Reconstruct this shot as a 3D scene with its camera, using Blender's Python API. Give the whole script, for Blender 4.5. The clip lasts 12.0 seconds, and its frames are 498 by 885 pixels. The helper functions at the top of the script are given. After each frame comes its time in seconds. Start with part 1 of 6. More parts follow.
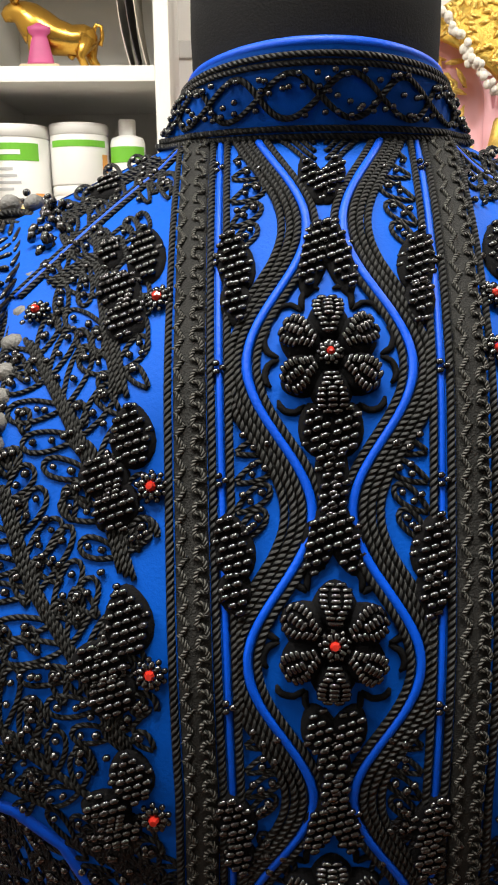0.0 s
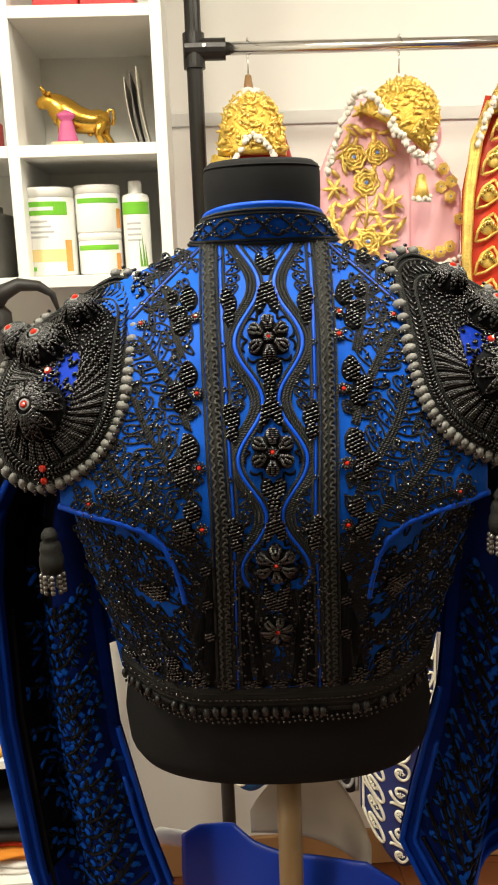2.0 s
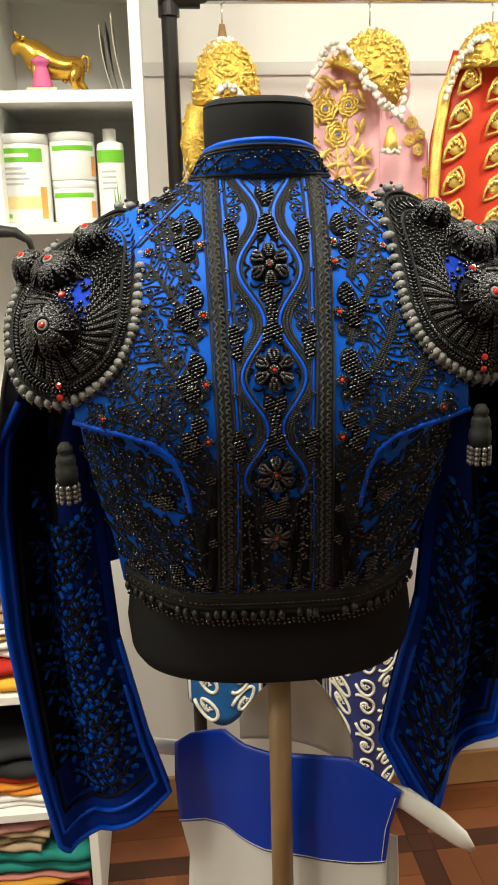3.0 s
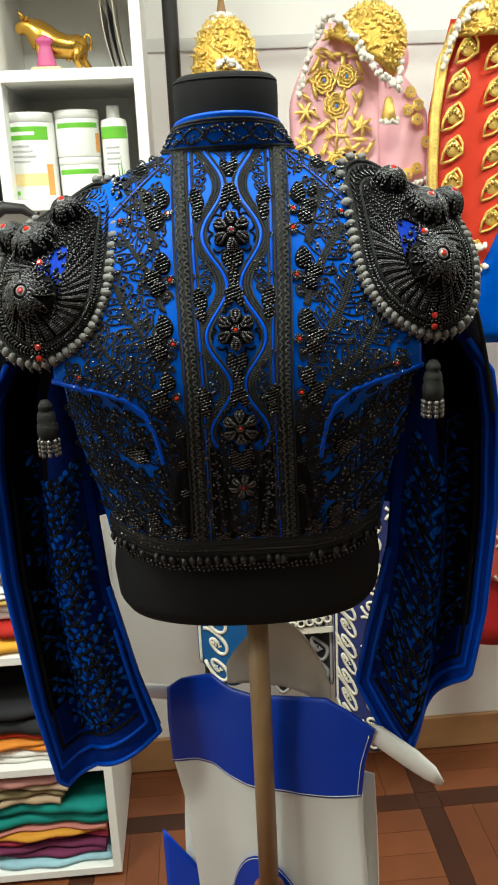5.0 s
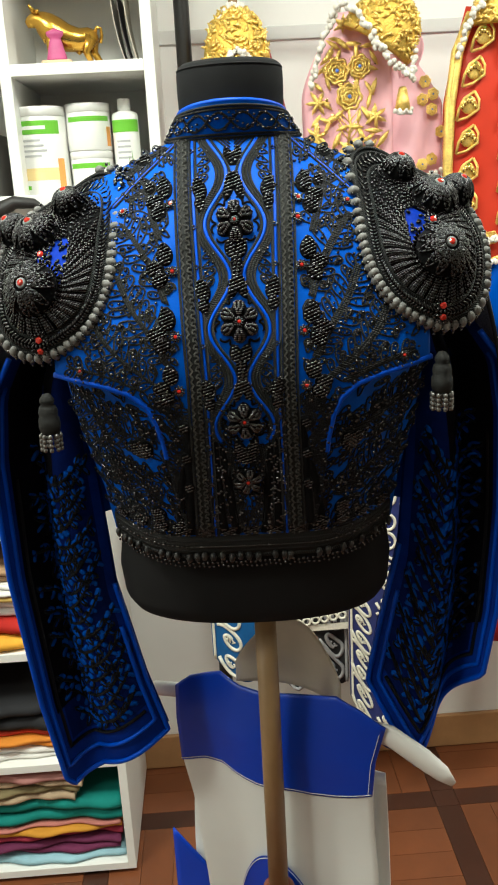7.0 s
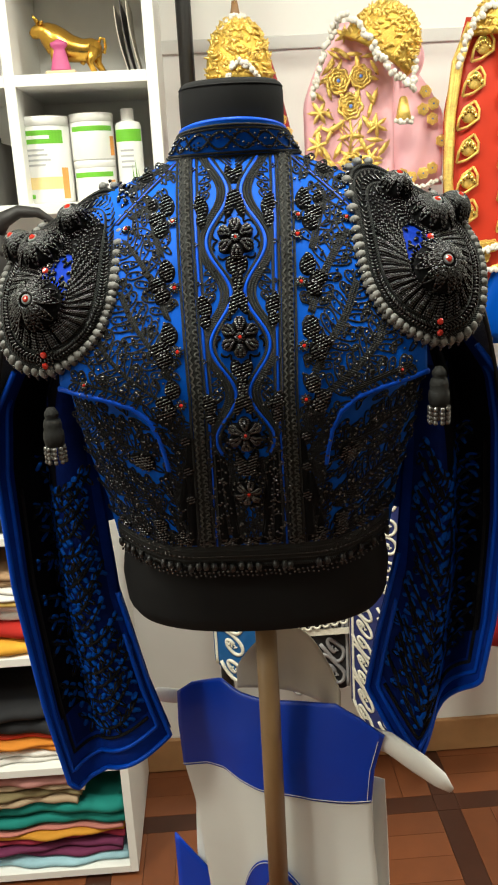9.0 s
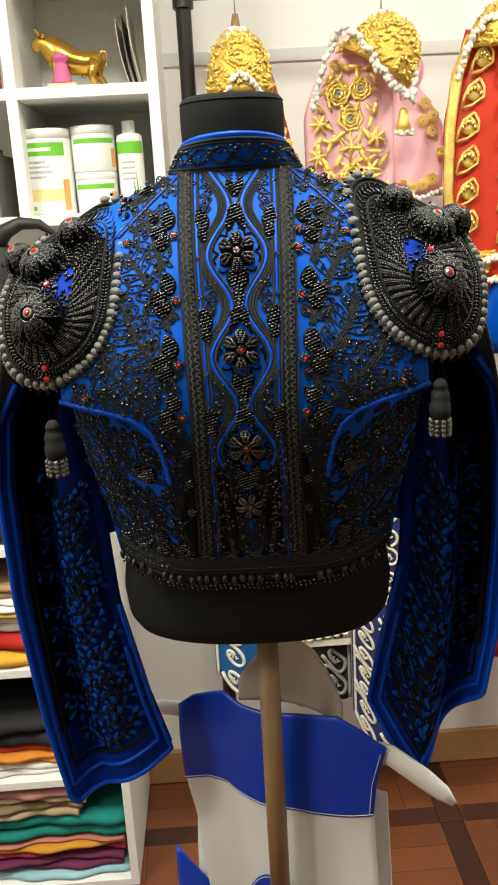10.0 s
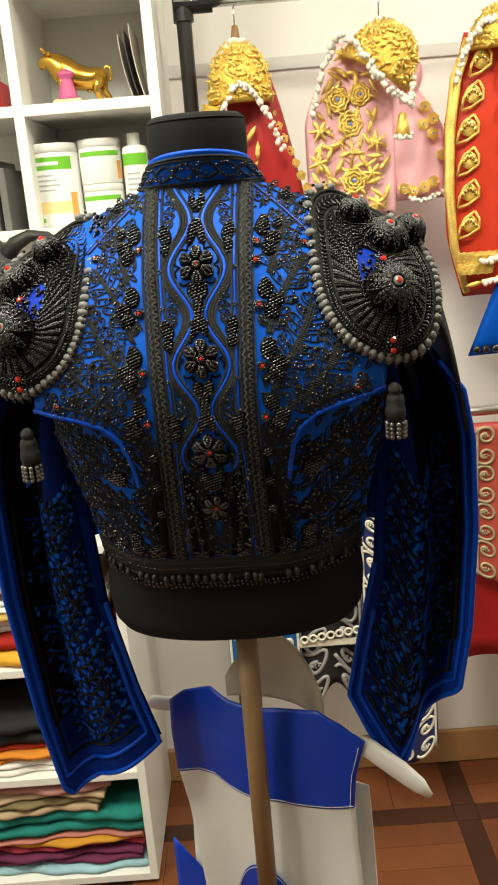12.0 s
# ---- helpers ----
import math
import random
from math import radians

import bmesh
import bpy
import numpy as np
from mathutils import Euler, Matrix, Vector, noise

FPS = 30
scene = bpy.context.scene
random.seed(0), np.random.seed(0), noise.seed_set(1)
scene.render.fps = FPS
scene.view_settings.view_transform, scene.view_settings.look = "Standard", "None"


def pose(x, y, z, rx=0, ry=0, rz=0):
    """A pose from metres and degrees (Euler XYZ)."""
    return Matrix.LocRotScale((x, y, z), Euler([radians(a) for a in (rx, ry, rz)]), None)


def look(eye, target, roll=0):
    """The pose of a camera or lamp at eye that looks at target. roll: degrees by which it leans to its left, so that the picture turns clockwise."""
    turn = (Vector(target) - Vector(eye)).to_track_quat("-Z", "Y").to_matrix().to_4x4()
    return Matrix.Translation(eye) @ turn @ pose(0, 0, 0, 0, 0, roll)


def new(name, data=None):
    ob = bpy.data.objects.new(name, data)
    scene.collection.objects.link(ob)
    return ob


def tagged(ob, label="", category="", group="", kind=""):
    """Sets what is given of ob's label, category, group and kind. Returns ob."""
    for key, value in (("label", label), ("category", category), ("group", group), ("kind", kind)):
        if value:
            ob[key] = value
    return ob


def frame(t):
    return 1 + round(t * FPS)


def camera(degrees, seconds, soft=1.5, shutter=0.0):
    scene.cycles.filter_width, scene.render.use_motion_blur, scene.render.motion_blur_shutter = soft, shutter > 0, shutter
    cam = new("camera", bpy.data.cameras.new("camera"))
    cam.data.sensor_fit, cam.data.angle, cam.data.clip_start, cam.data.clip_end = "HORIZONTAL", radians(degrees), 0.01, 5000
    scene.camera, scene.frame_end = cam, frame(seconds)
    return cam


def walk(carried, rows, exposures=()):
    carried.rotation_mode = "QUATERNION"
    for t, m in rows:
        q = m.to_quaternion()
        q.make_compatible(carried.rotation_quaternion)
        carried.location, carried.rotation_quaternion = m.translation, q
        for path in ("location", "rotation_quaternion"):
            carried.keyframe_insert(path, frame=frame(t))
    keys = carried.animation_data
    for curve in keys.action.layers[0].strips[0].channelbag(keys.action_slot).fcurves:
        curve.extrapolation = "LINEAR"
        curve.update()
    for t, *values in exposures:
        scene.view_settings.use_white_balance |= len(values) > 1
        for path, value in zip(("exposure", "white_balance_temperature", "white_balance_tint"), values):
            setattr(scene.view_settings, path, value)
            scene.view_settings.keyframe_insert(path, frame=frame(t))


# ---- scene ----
cam = camera(32.9, 12.0, soft=2.0)
ROWS = [
    (0, (0.0, 0.009, 1.601), (0.057, 1.956, 1.147), -0.7),
    (0.5, (0.027, -0.02, 1.608), (0.144, 1.918, 1.128), -2.3),
    (1, (0.036, -0.112, 1.61), (0.199, 1.824, 1.139), -1.6),
    (1.5, (0.019, -0.267, 1.617), (0.166, 1.678, 1.174), -1.6),
    (2, (-0.014, -0.369, 1.623), (0.076, 1.586, 1.21), -2.1),
    (2.5, (-0.052, -0.398, 1.614), (0.041, 1.556, 1.198), -2.3),
    (3, (-0.056, -0.426, 1.6), (0.134, 1.502, 1.1), -1.5),
    (3.5, (-0.027, -0.453, 1.594), (0.145, 1.468, 1.067), -1.7),
    (5.5, (-0.003, -0.487, 1.593), (0.107, 1.431, 1.036), -2.7),
    (6, (0.002, -0.483, 1.594), (0.107, 1.435, 1.035), -2.7),
    (6.5, (0.004, -0.476, 1.591), (0.088, 1.443, 1.032), -2.9),
    (7, (0.007, -0.473, 1.587), (0.079, 1.446, 1.029), -3.1),
    (9, (0.009, -0.484, 1.6), (0.075, 1.437, 1.047), -3.1),
    (9.5, (0.009, -0.483, 1.602), (0.075, 1.441, 1.06), -3.2),
    (10, (0.009, -0.483, 1.603), (0.074, 1.444, 1.071), -3.2),
    (10.5, (0.008, -0.484, 1.603), (0.068, 1.445, 1.078), -3.2),
    (11, (0.011, -0.491, 1.605), (0.058, 1.438, 1.08), -3.3),
    (11.5, (0.02, -0.502, 1.602), (0.048, 1.428, 1.078), -3.4),
    (12, (0.078, -0.517, 1.61), (0.052, 1.413, 1.087), -4.7),
]
EXPOSURES = [(0.0, -0.08, 6300, 7), (0.5, 0.36, 6300, 6), (1.0, 0.33, 6500, 4), (1.5, 0.20, 6850, 2), (2.5, 0.12, 6900, 2), (3.5, 0.14, 6350, -4), (5.5, 0.08, 5950, -5), (7.0, 0.08, 6000, -5), (9.0, 0.12, 6350, -2), (11.5, 0.12, 6550, -2), (12.0, 0.10, 6800, -2)]
walk(cam, [(t, look(eye, target, roll)) for t, eye, target, roll in ROWS], exposures=EXPOSURES)

# ---- light ----
world = bpy.data.worlds.new("world")
scene.world = world
world.use_nodes = True
world.node_tree.nodes["Background"].inputs[0].default_value = (1.0, 0.93, 0.84, 1)
world.node_tree.nodes["Background"].inputs[1].default_value = 0.02
CEIL = 2.75
ROOM = (-2.3, 2.6, -3.6, 1.655)          # x0, x1, y0, y1 (inner faces)


def lamp(x, y, sx, sy, watts):
    data = bpy.data.lights.new("ceiling_lamp", "AREA")
    data.shape, data.size, data.size_y, data.energy, data.color = "RECTANGLE", sx, sy, watts, (1.0, 0.93, 0.84)
    ob = new("ceiling_lamp", data)
    ob.matrix_world = pose(x, y, CEIL - 0.04)
    return ob


lamp(0.0, 0.12, 0.42, 0.42, 32)
lamp(0.1, -1.3, 0.42, 0.42, 3)
lamp(-1.5, -0.7, 0.42, 0.42, 20)
lamp(1.2, 0.75, 0.42, 0.42, 24)
lamp(-0.95, 0.30, 0.42, 0.42, 30)

# ---- materials ----
MATS = {}


def mat(name, color, rough=0.6, metal=0.0, vary=0.15, scale=40.0, bump=0.1, bump_scale=300.0, sheen=0.0, spec=0.5, coat=0.0, rnd=0.0):
    """A plain surface with two scales of variation and a fine relief."""
    if name in MATS:
        return MATS[name]
    m = bpy.data.materials.new(name)
    m.use_nodes = True
    nt = m.node_tree
    b = nt.nodes["Principled BSDF"]
    b.inputs["Roughness"].default_value = rough
    b.inputs["Metallic"].default_value = metal
    b.inputs["Specular IOR Level"].default_value = spec
    b.inputs["Sheen Weight"].default_value = sheen
    b.inputs["Coat Weight"].default_value = coat
    tc = nt.nodes.new("ShaderNodeTexCoord")
    n1 = nt.nodes.new("ShaderNodeTexNoise")
    n1.inputs["Scale"].default_value = scale
    n1.inputs["Detail"].default_value = 6
    n2 = nt.nodes.new("ShaderNodeTexNoise")
    n2.inputs["Scale"].default_value = scale * 0.13
    mix = nt.nodes.new("ShaderNodeMath")
    mix.operation = "ADD"
    nt.links.new(tc.outputs["Object"], n1.inputs["Vector"])
    nt.links.new(tc.outputs["Object"], n2.inputs["Vector"])
    nt.links.new(n1.outputs["Fac"], mix.inputs[0])
    nt.links.new(n2.outputs["Fac"], mix.inputs[1])
    last = mix.outputs[0]
    if rnd:
        oi = nt.nodes.new("ShaderNodeObjectInfo")
        ad = nt.nodes.new("ShaderNodeMath")
        ad.operation = "MULTIPLY_ADD"
        ad.inputs[1].default_value = rnd
        nt.links.new(oi.outputs["Random"], ad.inputs[0])
        nt.links.new(last, ad.inputs[2])
        last = ad.outputs[0]
    ramp = nt.nodes.new("ShaderNodeMapRange")
    ramp.inputs[1].default_value, ramp.inputs[2].default_value = 0.55, 1.45 + rnd
    ramp.inputs[3].default_value, ramp.inputs[4].default_value = 1 - vary, 1 + vary
    nt.links.new(last, ramp.inputs[0])
    mul = nt.nodes.new("ShaderNodeVectorMath")
    mul.operation = "SCALE"
    mul.inputs[0].default_value = color
    nt.links.new(ramp.outputs[0], mul.inputs["Scale"])
    nt.links.new(mul.outputs[0], b.inputs["Base Color"])
    if bump:
        n3 = nt.nodes.new("ShaderNodeTexNoise")
        n3.inputs["Scale"].default_value = bump_scale
        n3.inputs["Detail"].default_value = 4
        bp = nt.nodes.new("ShaderNodeBump")
        bp.inputs["Strength"].default_value = bump
        bp.inputs["Distance"].default_value = 0.002
        nt.links.new(tc.outputs["Object"], n3.inputs["Vector"])
        nt.links.new(n3.outputs["Fac"], bp.inputs["Height"])
        nt.links.new(bp.outputs[0], b.inputs["Normal"])
    MATS[name] = m
    return m


WALL = mat("wall_paint", (0.80, 0.78, 0.74), 0.8, vary=0.03, scale=6, bump=0.06, bump_scale=120)
BEIGE = mat("beige_wall_paint", (0.42, 0.36, 0.29), 0.8, vary=0.05, scale=6, bump=0.06, bump_scale=120)
WHITE = mat("white_laminate", (0.80, 0.79, 0.75), 0.45, vary=0.04, scale=8, bump=0.03)
BLUE = mat("blue_satin", (0.0005, 0.068, 0.42), 0.6, vary=0.14, scale=60, bump=0.12, bump_scale=900, spec=0.12)
BLACKCLOTH = mat("black_stretch_cloth", (0.006, 0.006, 0.0064), 0.9, vary=0.25, scale=50, bump=0.15, bump_scale=1200, spec=0.25)
PARQUET = mat("parquet", (0.105, 0.034, 0.014), 0.35, vary=0.3, scale=25, bump=0.05, rnd=1.0)
OAK = mat("oak_skirting", (0.36, 0.19, 0.08), 0.5, vary=0.2, scale=20, bump=0.06)
STEEL = mat("chrome", (0.75, 0.74, 0.72), 0.18, 1.0, vary=0.04, bump=0)
DARKSTEEL = mat("black_steel", (0.035, 0.033, 0.032), 0.35, 0.6, vary=0.1, bump=0.02)
POLE = mat("varnished_pole", (0.30, 0.19, 0.09), 0.4, vary=0.2, scale=30, bump=0.05)


# ---- mesh helpers ----
def smooth_of(me):
    for p in me.polygons:
        p.use_smooth = True


def part(name, bm, material, parent=None, label="", smooth=False, m=None):
    me = bpy.data.meshes.new(name)
    bm.to_mesh(me)
    bm.free()
    if material is not None:
        me.materials.append(material)
    if smooth:
        smooth_of(me)
    ob = new(name, me)
    if m is not None:
        ob.matrix_basis = m
    if parent is not None:
        ob.parent = parent
    if label:
        ob["label"] = label
    return ob


def empty(name, m=None):
    ob = new(name)
    ob.empty_display_size = 0.05
    if m is not None:
        ob.matrix_basis = m
    return ob


def box(x0, x1, y0, y1, z0, z1, bevel=0.0, bm=None):
    out = bm or bmesh.new()
    r = bmesh.ops.create_cube(out, size=1.0, matrix=Matrix.Translation(((x0 + x1) / 2, (y0 + y1) / 2, (z0 + z1) / 2)) @ Matrix.Diagonal((x1 - x0, y1 - y0, z1 - z0, 1)))
    if bevel:
        es = list({e for v in r["verts"] for e in v.link_edges})
        bmesh.ops.bevel(out, geom=es, offset=bevel, segments=2, affect="EDGES", profile=0.5)
    return out


def lathe(profile, seg=32, bm=None, m=None, squash=1.0):
    """Turns (radius, height) pairs about the z axis."""
    out = bm or bmesh.new()
    m = m or Matrix()
    rings = []
    for r, z in profile:
        if r < 1e-6:
            rings.append([out.verts.new(m @ Vector((0, 0, z)))])
        else:
            rings.append([out.verts.new(m @ Vector((r * math.cos(2 * math.pi * i / seg), squash * r * math.sin(2 * math.pi * i / seg), z))) for i in range(seg)])
    for a, b in zip(rings, rings[1:]):
        for i in range(seg):
            j = (i + 1) % seg
            if len(a) == 1 and len(b) == 1:
                continue
            if len(a) == 1:
                out.faces.new((a[0], b[j], b[i]))
            elif len(b) == 1:
                out.faces.new((a[i], a[j], b[0]))
            else:
                out.faces.new((a[i], a[j], b[j], b[i]))
    return out


def tube(points, radius, seg=8, bm=None, closed=False, flat=1.0, up=(0, -1, 0)):
    """A round or flattened cord along points; radius may be a number or a list."""
    out = bm or bmesh.new()
    pts = [Vector(p) for p in points]
    n = len(pts)
    rad = radius if isinstance(radius, (list, tuple)) else [radius] * n
    up = Vector(up)
    rings = []
    for i, p in enumerate(pts):
        a = pts[(i - 1) % n] if (closed or i > 0) else p
        b = pts[(i + 1) % n] if (closed or i < n - 1) else p
        t = (b - a).normalized()
        s = t.cross(up)
        if s.length < 1e-4:
            s = t.cross(Vector((0.3, 0.2, 1)))
        s.normalize()
        w = s.cross(t).normalized()
        rings.append([out.verts.new(p + rad[i] * (math.cos(2 * math.pi * k / seg) * s + flat * math.sin(2 * math.pi * k / seg) * w)) for k in range(seg)])
    pairs = list(zip(rings, rings[1:])) + ([(rings[-1], rings[0])] if closed else [])
    for a, b in pairs:
        for k in range(seg):
            out.faces.new((a[k], a[(k + 1) % seg], b[(k + 1) % seg], b[k]))
    if not closed:
        out.faces.new(rings[0][::-1])
        out.faces.new(rings[-1])
    return out


def grid(fn, nu, nv, bm=None, thick=None):
    """A sheet fn(u, v), 0..1, as a grid of quads; thick: a way to give it a back side."""
    out = bm or bmesh.new()
    vs = [[out.verts.new(fn(i / nu, j / nv)) for j in range(nv + 1)] for i in range(nu + 1)]
    for i in range(nu):
        for j in range(nv):
            out.faces.new((vs[i][j], vs[i + 1][j], vs[i + 1][j + 1], vs[i][j + 1]))
    if thick is not None:
        th = Vector(thick)
        ws = [[out.verts.new(v.co + th) for v in row] for row in vs]
        for i in range(nu):
            for j in range(nv):
                out.faces.new((ws[i][j + 1], ws[i + 1][j + 1], ws[i + 1][j], ws[i][j]))
        for i in range(nu):
            out.faces.new((vs[i + 1][0], vs[i][0], ws[i][0], ws[i + 1][0]))
            out.faces.new((vs[i][nv], vs[i + 1][nv], ws[i + 1][nv], ws[i][nv]))
        for j in range(nv):
            out.faces.new((vs[0][j], vs[0][j + 1], ws[0][j + 1], ws[0][j]))
            out.faces.new((vs[nu][j + 1], vs[nu][j], ws[nu][j], ws[nu][j + 1]))
    return out


def spline(pts, n=24, closed=False):
    """Catmull-Rom through 2D or 3D points."""
    ps = [np.array(p, float) for p in pts]
    out = []
    k = len(ps)
    segs = k if closed else k - 1
    per = max(1, n // segs)
    for i in range(segs):
        a, b, c, d = (ps[(i - 1) % k] if closed or i > 0 else 2 * ps[0] - ps[1]), ps[i], ps[(i + 1) % k], (ps[(i + 2) % k] if closed or i + 2 < k else 2 * ps[-1] - ps[-2])
        for j in range(per):
            t = j / per
            out.append(0.5 * (2 * b + (c - a) * t + (2 * a - 5 * b + 4 * c - d) * t * t + (3 * b - a - 3 * c + d) * t ** 3))
    if not closed:
        out.append(ps[-1])
    return out


# ---- room ----
X0, X1, Y0, Y1 = ROOM
T = 0.12
tagged(part("wall_north", box(X0 - T, X1 + T, Y1, Y1 + T, 0, CEIL), WALL), "white painted wall behind the clothes rail", "wall", kind="structure")
tagged(part("wall_south", box(X0 - T, X1 + T, Y0 - T, Y0, 0, CEIL), BEIGE), "beige painted wall of the shop", "wall", kind="structure")
tagged(part("wall_west", box(X0 - T, X0, Y0, Y1, 0, CEIL), WALL), "white painted side wall of the shop", "wall", kind="structure")
tagged(part("wall_east", box(X1, X1 + T, Y0, Y1, 0, CEIL), WALL), "white painted side wall of the shop", "wall", kind="structure")
tagged(part("ceiling", box(X0 - T, X1 + T, Y0 - T, Y1 + T, CEIL, CEIL + 0.1), WALL), "plain white ceiling", "ceiling", kind="structure")
floor = tagged(part("floor", box(X0 - T, X1 + T, Y0 - T, Y1 + T, -0.1, -0.006), PARQUET), "dark reddish parquet floor", "floor", kind="structure")
tagged(part("baseboard", box(X0, X1, Y1 - 0.016, Y1 - 0.001, 0.002, 0.105, 0.003), OAK), "brown wooden skirting board along the wall", "baseboard", kind="structure")

# ---- shelves ----
def shelf_unit(name, x0, x1, y0, y1, z0, z1, cols, rows, t=0.017, feet=0.0):
    u = empty(name, pose((x0 + x1) / 2, (y0 + y1) / 2, z0))
    ox, oy, oz = (x0 + x1) / 2, (y0 + y1) / 2, z0
    def b(nm, *c):
        c = (c[0] - ox, c[1] - ox, c[2] - oy, c[3] - oy, c[4] - oz, c[5] - oz)
        return part(nm, box(*c, bevel=0.0012), WHITE, u)
    b("side_panel", x0, x0 + t, y0, y1, z0 + feet, z1)
    b("side_panel", x1 - t, x1, y0, y1, z0 + feet, z1)
    w = (x1 - x0 - t) / cols
    for i in range(1, cols):
        b("divider", x0 + i * w, x0 + i * w + t, y0 + 0.002, y1 - 0.008, z0 + feet + t, z1 - t)
    h = (z1 - z0 - feet - t) / rows
    for c in range(cols):
        for r in range(rows + 1):
            if 0 < r < rows:
                b("shelf", x0 + c * w + t, x0 + c * w + w, y0 + 0.001, y1 - 0.008, z0 + feet + r * h, z0 + feet + r * h + t)
    b("bottom_board", x0 + t, x1 - t, y0, y1, z0 + feet, z0 + feet + t)
    b("top_board", x0 + t, x1 - t, y0, y1, z1 - t, z1)
    b("back_panel", x0 + t, x1 - t, y1 - 0.006, y1, z0 + feet + t, z1 - t)
    if feet:
        for fx in (x0 + 0.04, x1 - 0.04):
            for fy in (y0 + 0.04, y1 - 0.04):
                part("foot", lathe([(0, 0), (0.016, 0), (0.018, 0.004), (0.018, feet), (0, feet)], 14, m=Matrix.Translation((fx - ox, fy - oy, 0))), WHITE, u)
    return u


tagged(shelf_unit("wall_shelf", -1.220, -0.070, 1.33, 1.651, 1.592, 2.348, 4, 3, 0.022), "white wall-mounted cube shelf with ornaments and canisters", "shelf")
tagged(shelf_unit("bookcase", -1.19, -0.262, 1.25, 1.635, 0.0, 1.215, 2, 4, 0.02, 0.012), "white bookcase filled with folded fabrics", "bookcase")

# ---- garment rail ----
rail = tagged(empty("garment_rail", pose(0, 1.42, 0)), "black steel garment rail with two chrome bars", "clothes rail")
part("post", lathe([(0, 0.0), (0.016, 0.0), (0.016, 2.35), (0, 2.35)], 20, m=Matrix.Translation((-0.012, 0, 0))), DARKSTEEL, rail, smooth=False)
part("post", lathe([(0, 0.0), (0.016, 0.0), (0.016, 2.35), (0, 2.35)], 20, m=Matrix.Translation((1.45, 0, 0))), DARKSTEEL, rail, smooth=False)
for z in (2.04, 1.12):
    part("bar", tube([(0.0, -0.005, z), (1.45, -0.005, z)], 0.0125, 16), STEEL, rail, "chrome hanging bar", smooth=True)

# ---- mannequin and jacket ----
CX, CY, SPIN = 0.039, 0.375, -3.3
BASE = pose(CX, CY, 0, 0, 0, SPIN)            # the stand
JACKET = pose(CX, CY, 0.0075, 0, 0, SPIN)      # the jacket and the torso under it

BEAD = mat("black_glass_beads", (0.004, 0.004, 0.005), 0.07, vary=0.2, bump=0, spec=1.0)
PADBEAD = mat("dull_black_beads", (0.005, 0.005, 0.0055), 0.14, vary=0.3, scale=300, bump=0, spec=0.5)
DROP = mat("charcoal_wrapped_beads", (0.13, 0.127, 0.118), 0.55, vary=0.35, scale=400, bump=0.4, bump_scale=900)
HEMBEAD = mat("dark_wrapped_beads", (0.016, 0.016, 0.016), 0.35, vary=0.35, scale=400, bump=0.3, bump_scale=900)
SILVERBEAD = mat("pewter_beads", (0.17, 0.165, 0.155), 0.25, 0.6, vary=0.2, bump=0)
RED = mat("red_rhinestone", (0.42, 0.020, 0.012), 0.08, vary=0.2, scale=500, bump=0, coat=1.0)
TAPE = mat("black_gimp_tape", (0.014, 0.014, 0.013), 0.7, spec=0.2, vary=0.3, scale=500, bump=0.5, bump_scale=1500)
FELT = mat("black_felt", (0.004, 0.004, 0.0045), 0.9, spec=0.1, vary=0.3, scale=300, bump=0.3, bump_scale=1500)
LINING = mat("dark_blue_lining", (0.001, 0.022, 0.27), 0.7, spec=0.1, vary=0.3, scale=60, bump=0.3, bump_scale=250)


def cord_material(name, dark, light, pitch=0.0022):
    """Twisted silk cord: slanting strands along the cord by its UV (around, metres along); groove shade and sheen are
    in the colour.
    """
    m = bpy.data.materials.new(name)
    m.use_nodes = True
    nt = m.node_tree
    b = nt.nodes["Principled BSDF"]
    b.inputs["Roughness"].default_value = 0.55
    b.inputs["Specular IOR Level"].default_value = 0.2
    uv = nt.nodes.new("ShaderNodeUVMap")
    sep = nt.nodes.new("ShaderNodeSeparateXYZ")
    nt.links.new(uv.outputs[0], sep.inputs[0])
    a = nt.nodes.new("ShaderNodeMath")
    a.operation = "MULTIPLY_ADD"
    a.inputs[1].default_value = 1.0 / pitch
    nt.links.new(sep.outputs[1], a.inputs[0])
    tw = nt.nodes.new("ShaderNodeMath")
    tw.operation = "MULTIPLY"
    tw.inputs[1].default_value = 3.0
    nt.links.new(sep.outputs[0], tw.inputs[0])
    nt.links.new(tw.outputs[0], a.inputs[2])
    c = nt.nodes.new("ShaderNodeMath")
    c.operation = "MULTIPLY"
    c.inputs[1].default_value = 2 * math.pi
    nt.links.new(a.outputs[0], c.inputs[0])
    sn = nt.nodes.new("ShaderNodeMath")
    sn.operation = "SINE"
    nt.links.new(c.outputs[0], sn.inputs[0])
    mr = nt.nodes.new("ShaderNodeMapRange")
    mr.inputs[1].default_value = -0.8
    nt.links.new(sn.outputs[0], mr.inputs[0])
    # strand colour carries groove shade (dark) and silk sheen (light)
    mix = nt.nodes.new("ShaderNodeMix")
    mix.data_type = "RGBA"
    mix.inputs["A"].default_value, mix.inputs["B"].default_value = (*dark, 1), (*light, 1)
    nt.links.new(mr.outputs[0], mix.inputs["Factor"])
    nt.links.new(mix.outputs["Result"], b.inputs["Base Color"])
    bp = nt.nodes.new("ShaderNodeBump")
    bp.inputs["Strength"].default_value, bp.inputs["Distance"].default_value = 0.9, 0.0006
    nt.links.new(sn.outputs[0], bp.inputs["Height"])
    nt.links.new(bp.outputs[0], b.inputs["Normal"])
    return m


